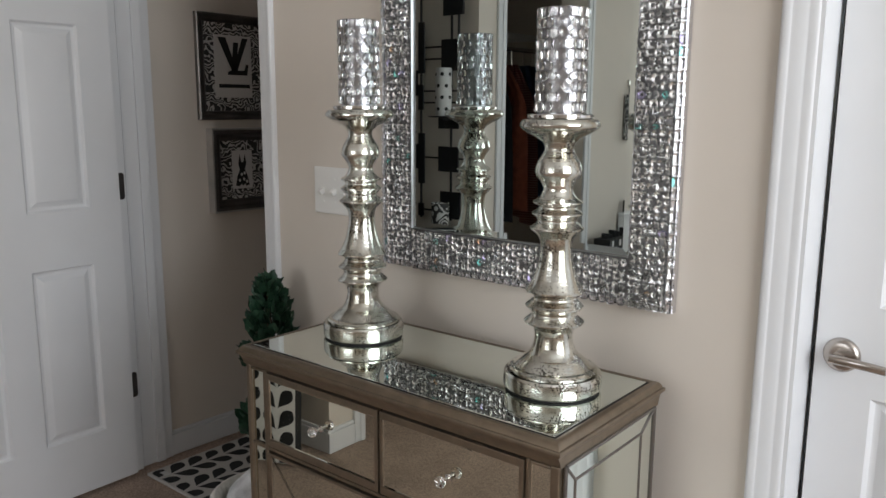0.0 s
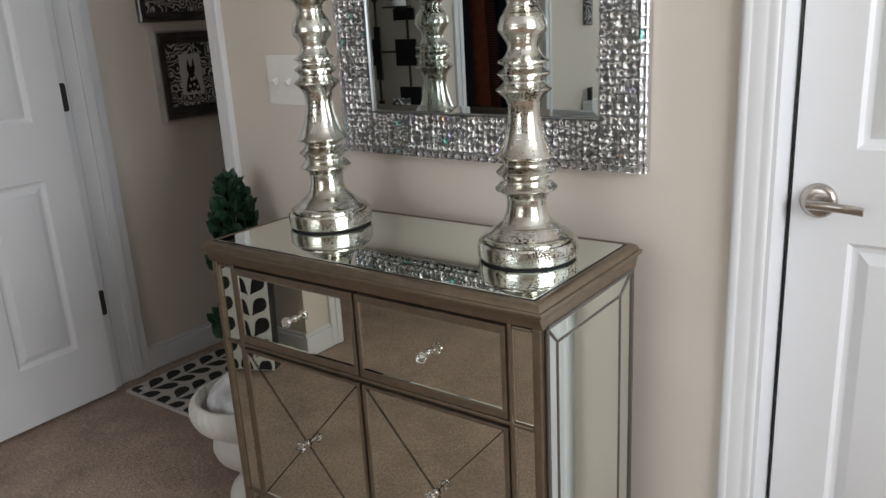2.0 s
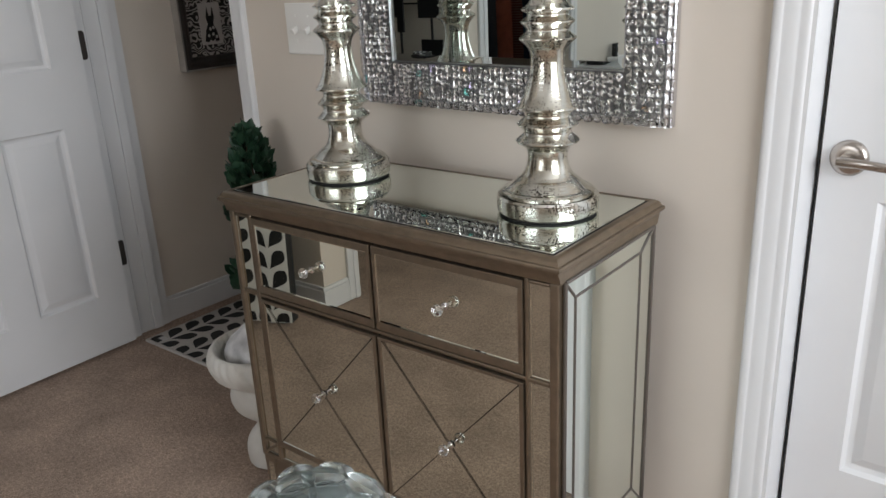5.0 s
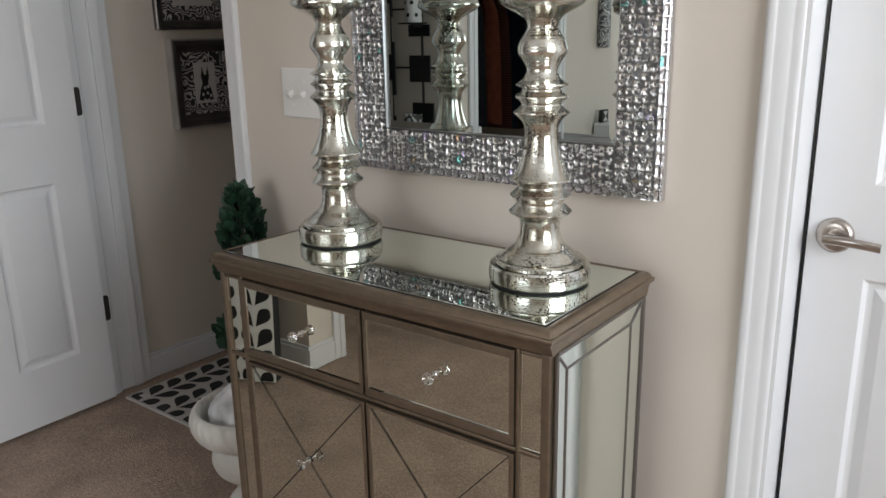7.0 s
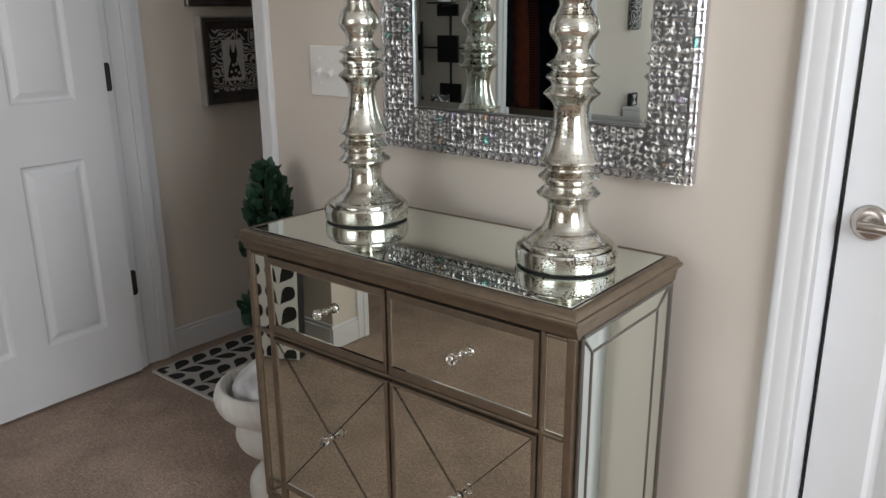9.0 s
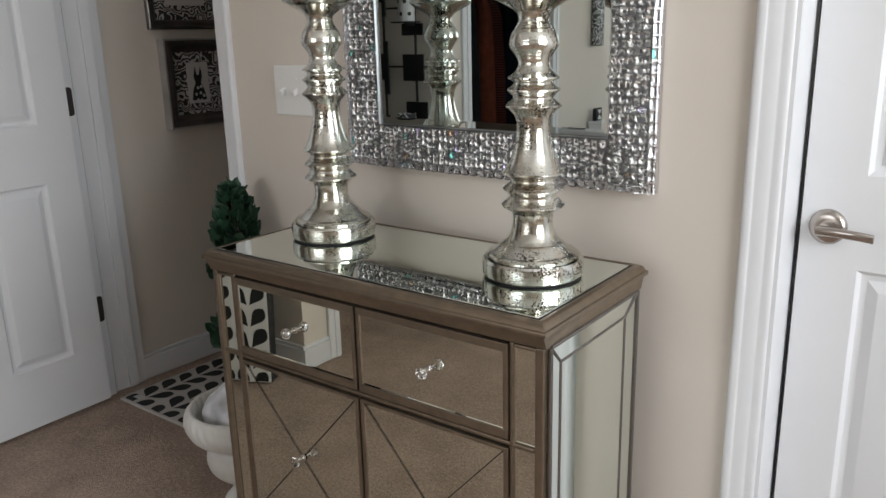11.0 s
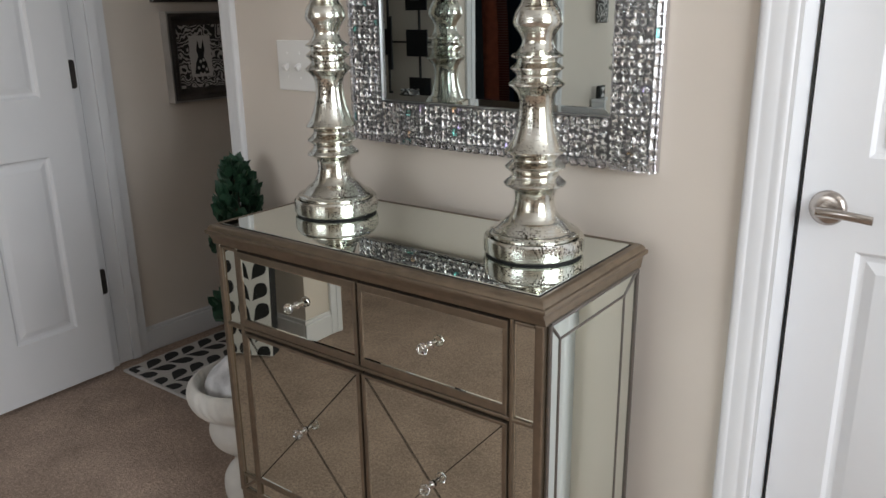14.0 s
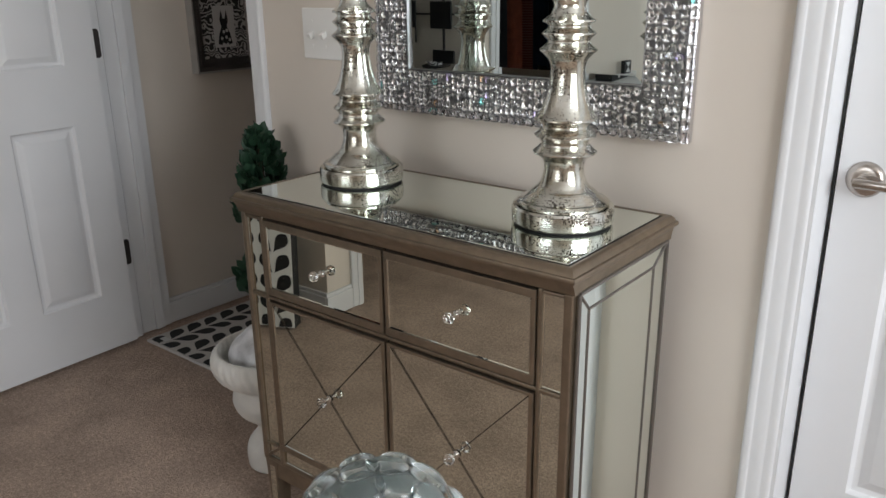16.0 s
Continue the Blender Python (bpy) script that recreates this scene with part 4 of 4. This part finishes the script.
# ---- glass gem holder on a small stand, close to the camera ----
GX, GY, GZ = 1.2150, -1.2160, 1.0540
stand = thing("pedestal_stand", "slim dark pedestal stand under the glass globe", "stand", pose(GX, GY, 0.002))
part("base", lathe([(0, 0), (0.10, 0), (0.10, 0.012), (0.03, 0.03), (0, 0.03)], 40), DARKWOOD, stand, smooth=40)
part("post", lathe([(0.012, 0.02), (0.012, GZ - 0.036)], 20), DARKWOOD, stand, smooth=40)
part("stand_top", lathe([(0, GZ - 0.040), (0.020, GZ - 0.040), (0.022, GZ - 0.037), (0.020, GZ - 0.034), (0, GZ - 0.034)], 40), DARKWOOD, stand, smooth=40)
GR = 0.0296
vase = thing("glass_globe", "round candle holder covered with pale sea-green glass pebbles", "candle holder", pose(GX, GY, GZ))
arc = [radians(-68 + 8 * k) for k in range(20)]
globe = [(0, GR * math.sin(arc[0])), *[(GR * math.cos(a), GR * math.sin(a)) for a in arc], *[((GR - 0.001) * math.cos(a), (GR - 0.001) * math.sin(a)) for a in reversed(arc)], (0, GR * math.sin(arc[0]) + 0.001)]
part("globe", lathe(globe, 48), FROSTED, vase, "frosted glass globe", 50)
pb = bmesh.new()
bmesh.ops.create_uvsphere(pb, u_segments=20, v_segments=12, radius=0.5)
for v in pb.verts:
    v.co.y = v.co.y * 0.62 if v.co.y < 0 else v.co.y * 0.12
PEBBLE = finish(pb, "glass_pebble", SEAFOAM, 80)
rng = random.Random(2)
for lat, cnt in ((-52, 8), (-26, 12), (0, 13), (26, 12), (53, 8), (76, 4)):
    for k in range(cnt):
        d = 0.0148 * rng.uniform(0.93, 1.06)
        o = new("glass_pebble", PEBBLE)
        o.parent = vase
        o.matrix_basis = pose(0, 0, 0, 0, 0, 360 * (k + (0.5 if lat in (0, 53, -52) else 0.1)) / cnt + rng.uniform(-2, 2)) @ pose(0, 0, 0, -lat + rng.uniform(-2, 2)) @ pose(0, -GR - 0.0012, 0) @ Matrix.Diagonal((d, 0.013, d, 1))

# ---- what the mirrors show of the room: wall art, closet, canvas ----
art = thing("wall_art", "black metal wall sculpture of squares and rods", "wall art", pose(0, -1.4195, 0))
for x0, x1, z0, z1 in ((-0.939, -0.819, 1.746, 1.86), (-0.948, -0.816, 1.506, 1.645), (-1.105, -1.050, 1.499, 1.728), (-1.105, -1.057, 1.333, 1.449), (-1.105, -1.050, 0.993, 1.228), (-0.964, -0.845, 1.055, 1.170),
                       (-0.952, -0.83, 0.84, 0.965), (-1.105, -1.055, 0.84, 0.90), (-0.964, -0.845, 1.250, 1.300), (-1.36, -1.24, 1.40, 1.52), (-1.36, -1.24, 1.05, 1.17)):
    part("square", box(x0, x1, 0.030, 0.038, z0, z1, 0.002), BLACK, art)
for x0, x1, z0, z1 in [(-1.24, -0.82, z - 0.004, z + 0.004) for z in (1.6145, 1.562, 1.419, 1.367, 1.116, 0.87)] + [(-0.901, -0.893, 0.83, 1.86), (-1.084, -1.076, 0.83, 1.86), (-0.860, -0.852, 1.60, 1.80)]:
    part("rod", box(x0, x1, 0.020, 0.029, z0, z1, 0.001), BLACK, art)
part("shelf", lathe([(0, 0), (0.062, 0), (0.066, 0.006), (0.062, 0.006), (0, 0.003)], 32, m=pose(-0.890, 0.095, 1.302)), BLACK, art)
part("bracket", box(-0.895, -0.885, 0.036, 0.10, 1.29, 1.302), BLACK, art)
part("shelf", lathe([(0, 0), (0.062, 0), (0.066, 0.006), (0.062, 0.006), (0, 0.003)], 32, m=pose(-0.895, 0.095, 0.797)), BLACK, art)
part("bracket", box(-0.91, -0.90, 0.036, 0.10, 0.785, 0.84), BLACK, art)
dots = thing("polka_dot_candle", "white pillar candle with black polka dots on a wall shelf", "candle", pose(-0.883, -1.3245, 1.309))
part("wax", lathe([(0, 0), (0.035, 0), (0.036, 0.004), (0.036, 0.203), (0.032, 0.208), (0, 0.204)], 32), PAPER, dots, smooth=40)
for k in range(24):
    a, z = 60 * (k % 6) + 30 * ((k // 6) % 2), 0.03 + 0.05 * (k // 6)
    part("dot", lathe([(0, 0.0), (0.0085, 0.0), (0, 0.0012)], 12, m=pose(0, 0, z, 0, 0, a) @ pose(0, -0.0362, 0, 90)), BLACKP, dots)
mug = thing("patterned_votive", "black and white scroll patterned votive cup on a wall shelf", "votive", pose(-0.900, -1.3245, 0.804))
part("cup", lathe([(0, 0), (0.034, 0), (0.040, 0.02), (0.041, 0.115), (0.038, 0.115), (0.036, 0.01), (0, 0.008)], 32), DAMASK, mug, smooth=40)

canvas = thing("leaf_canvas", "black-sided canvas with a black leaf print leaning by the wall", "canvas", pose(-1.140, -1.140, 0.003, 4, 0, -26))
part("stretcher", box(0, 0.374, -0.005, 0.055, 0, 0.70, 0.003), BLACKP, canvas, "black canvas sides")
part("face", box(0.001, 0.373, 0.056, 0.0585, 0.001, 0.699), MATWHITE, canvas, "cream printed face")
lp = leaf_plates(leaf_rows([0.010, 0.155, 0.300], 9, 0.082, 0.090, 0.0265, -0.03, 38), 0, 0, (0.004, 0.696, 0.002, 0.372))
bmesh.ops.transform(lp, matrix=Matrix(((0, 1, 0, 0), (0, 0, 1, 0.0595), (1, 0, 0, 0), (0, 0, 0, 1))), verts=lp.verts)
part("leaf_print", lp, BLACKP, canvas, "black printed leaves")


def garment(y, material, ln, label, turn):
    """A folded garment hanging from the rod on a hanger."""
    ob = thing("hanging_garment", label, "clothes", pose(-1.42, y, 1.66, 0, 0, turn), "clothes in the closet")
    bm = bmesh.new()
    rows = []
    rg = random.Random(int(-y * 1000))
    ph = rg.uniform(0, 6)
    for j in range(14):
        t = j / 13
        w = 0.06 + 0.17 * min(1, t * 5) + 0.03 * t
        row = []
        for i in range(21):
            q = -1 + 2 * i / 20
            row.append(bm.verts.new((q * w, 0.028 * math.sin(q * 9 + ph) * min(1, t * 2) + 0.006 * math.sin(q * 23), -0.05 * abs(q) * min(1, t * 5) - 0.06 - ln * t)))
        rows.append(row)
    for a, b in zip(rows, rows[1:]):
        for i in range(20):
            bm.faces.new((a[i], a[i + 1], b[i + 1], b[i]))
    bmesh.ops.solidify(bm, geom=bm.faces[:], thickness=0.03)
    part("cloth", bm, material, ob, smooth=60)
    hk = lathe([(0, -0.07), (0.003, -0.07), (0.003, 0.03), (0, 0.03)], 8)
    part("hanger", hk, CHROME, ob)


STRIPE = bpy.data.materials.new("red_stripe_cloth")
STRIPE.use_nodes = True
_nt = STRIPE.node_tree
_w = _nt.nodes.new("ShaderNodeTexWave")
_w.bands_direction = "Z"
_w.inputs["Scale"].default_value = 22
_r = _nt.nodes.new("ShaderNodeValToRGB")
_r.color_ramp.interpolation = "CONSTANT"
_r.color_ramp.elements[0].color = (0.16, 0.03, 0.025, 1)
_r.color_ramp.elements[1].position, _r.color_ramp.elements[1].color = 0.6, (0.24, 0.14, 0.12, 1)
_tc = _nt.nodes.new("ShaderNodeTexCoord")
_nt.links.new(_tc.outputs["Object"], _w.inputs["Vector"])
_nt.links.new(_w.outputs[0], _r.inputs[0])
_nt.links.new(_r.outputs[0], _nt.nodes["Principled BSDF"].inputs["Base Color"])
_nt.nodes["Principled BSDF"].inputs["Roughness"].default_value = 0.9
for y, mt, ln in ((-1.75, NEAR_BLACK, 0.9), (-1.92, NEAR_BLACK, 0.85), (-2.08, NEAR_BLACK, 0.9), (-2.21, NEAR_BLACK, 0.8), (-2.34, NEAR_BLACK, 0.85), (-2.47, RED, 0.8), (-2.575, STRIPE, 0.9), (-2.70, BLUE, 0.9), (-2.80, BLUE, 0.8), (-2.95, NEAR_BLACK, 0.9), (-3.12, NEAR_BLACK, 0.95)):
    lab = {NEAR_BLACK: "black garment", RED: "rust red garment", STRIPE: "red striped garment", BLUE: "dark blue garment"}[mt] + " hanging in the closet"
    garment(y, mt, ln, lab, 20)
rodob = lathe([(0, 0), (0.014, 0), (0.014, 1.74), (0, 1.74)], 16, m=pose(-1.42, -1.55, 1.69, 90))
solid("closet_rod", rodob, CHROME, "metal closet rod carrying the clothes", "rod", "structure", 40)
wire = thing("wire_shelf", "white wire closet shelf above the rod", "shelf", kind="structure")
for k in range(9):
    part("wire", lathe([(0, 0), (0.004, 0), (0.004, 1.74), (0, 1.74)], 8, m=pose(-1.98 + 0.055 * k, -1.55, 1.80, 90)), WHITE, wire, smooth=60)
part("front_lip", box(-1.545, -1.535, -3.29, -1.55, 1.765, 1.80, 0.003), WHITE, wire)

scarf = thing("patterned_bag", "black and white patterned bag hanging on the wall", "bag", pose(-0.764, -2.885, 1.165))
bg = box(0.004, 0.034, 0.02, 0.135, 0, 0.26, 0.012)
part("pouch", bg, damask("bag_pattern", 14, 0.72), scarf, smooth=60)
part("hook", box(0.0, 0.012, 0.07, 0.09, 0.30, 0.34, 0.003), CHROME, scarf)
part("strap", box(0.008, 0.014, 0.075, 0.085, 0.255, 0.315), BLACKP, scarf)
shelf2 = thing("low_cabinet", "low white cabinet against the wall", "cabinet", pose(-0.748, -2.715, 0.002))
part("body", box(0.0, 0.28, 0, 0.36, 0, 0.535, 0.004), WHITE, shelf2)
part("cabinet_top", box(0.0, 0.30, -0.005, 0.365, 0.5355, 0.56, 0.004), WHITE, shelf2)
chk = thing("striped_box", "small black and white checked box on the low cabinet", "box", pose(-0.70, -2.70, 0.5635))
part("body", box(0, 0.10, 0, 0.33, 0, 0.085, 0.002), BLACKP, chk)
for k in range(8):
    part("check", box(0.0985, 0.1012, 0.008 + 0.04 * k, 0.026 + 0.04 * k, 0.010 + 0.036 * (k % 2), 0.042 + 0.036 * (k % 2)), PAPER, chk)
    part("finial", box(0.03, 0.07, 0.010 + 0.04 * k, 0.024 + 0.04 * k, 0.0855, 0.105 + 0.01 * (k % 3), 0.002), BLACKP, chk)
tall = thing("tall_cabinet", "slim white cabinet against the wall", "cabinet", pose(-0.748, -2.96, 0.002))
part("body", box(0.0, 0.25, 0, 0.235, 0, 0.73, 0.004), WHITE, tall)
part("cabinet_top", box(0.0, 0.26, -0.005, 0.238, 0.7305, 0.75, 0.004), WHITE, tall)
cube = thing("trinket_box", "black trinket box with a white hourglass shape on the slim cabinet", "box", pose(-0.73, -2.815, 0.7535))
part("body", box(0, 0.025, 0, 0.075, 0, 0.07, 0.002), BLACKP, cube)
for pts in (((0.012, 0.008), (0.063, 0.008), (0.038, 0.034)), ((0.012, 0.062), (0.063, 0.062), (0.038, 0.036))):
    hg = flat(pts, 0.0, 0.0012)
    bmesh.ops.transform(hg, matrix=pose(0.0265, 0, 0, 0, 0, 90), verts=hg.verts)
    part("printed_shape", hg, PAPER, cube)

# side window, and an added back window that only holds the fill light
for nm, wm_, wd in (("fill_window", pose(-0.70, -5.2, 0.95), 2.0), ("window_2", pose(3.2, -0.30, 0.95, 0, 0, -90), 1.5)):
    hh = 1.3
    wf = thing(nm, "unseen white framed window letting in daylight", "window", wm_, kind="structure")
    for nme, b in (("window_frame", (0, wd, -0.02, 0.015, 0, 0.05)), ("window_frame", (0, wd, -0.02, 0.015, hh - 0.05, hh)), ("window_frame", (0, 0.05, -0.02, 0.015, 0.05, hh - 0.05)), ("window_frame", (wd - 0.05, wd, -0.02, 0.015, 0.05, hh - 0.05))):
        part(nme, box(*b, 0.003), WHITE, wf)
    part("window_sill", box(-0.04, wd + 0.04, 0.001 if nm == "fill_window" else -0.08, 0.08 if nm == "fill_window" else -0.001, -0.03, 0.0, 0.004), WHITE, wf)
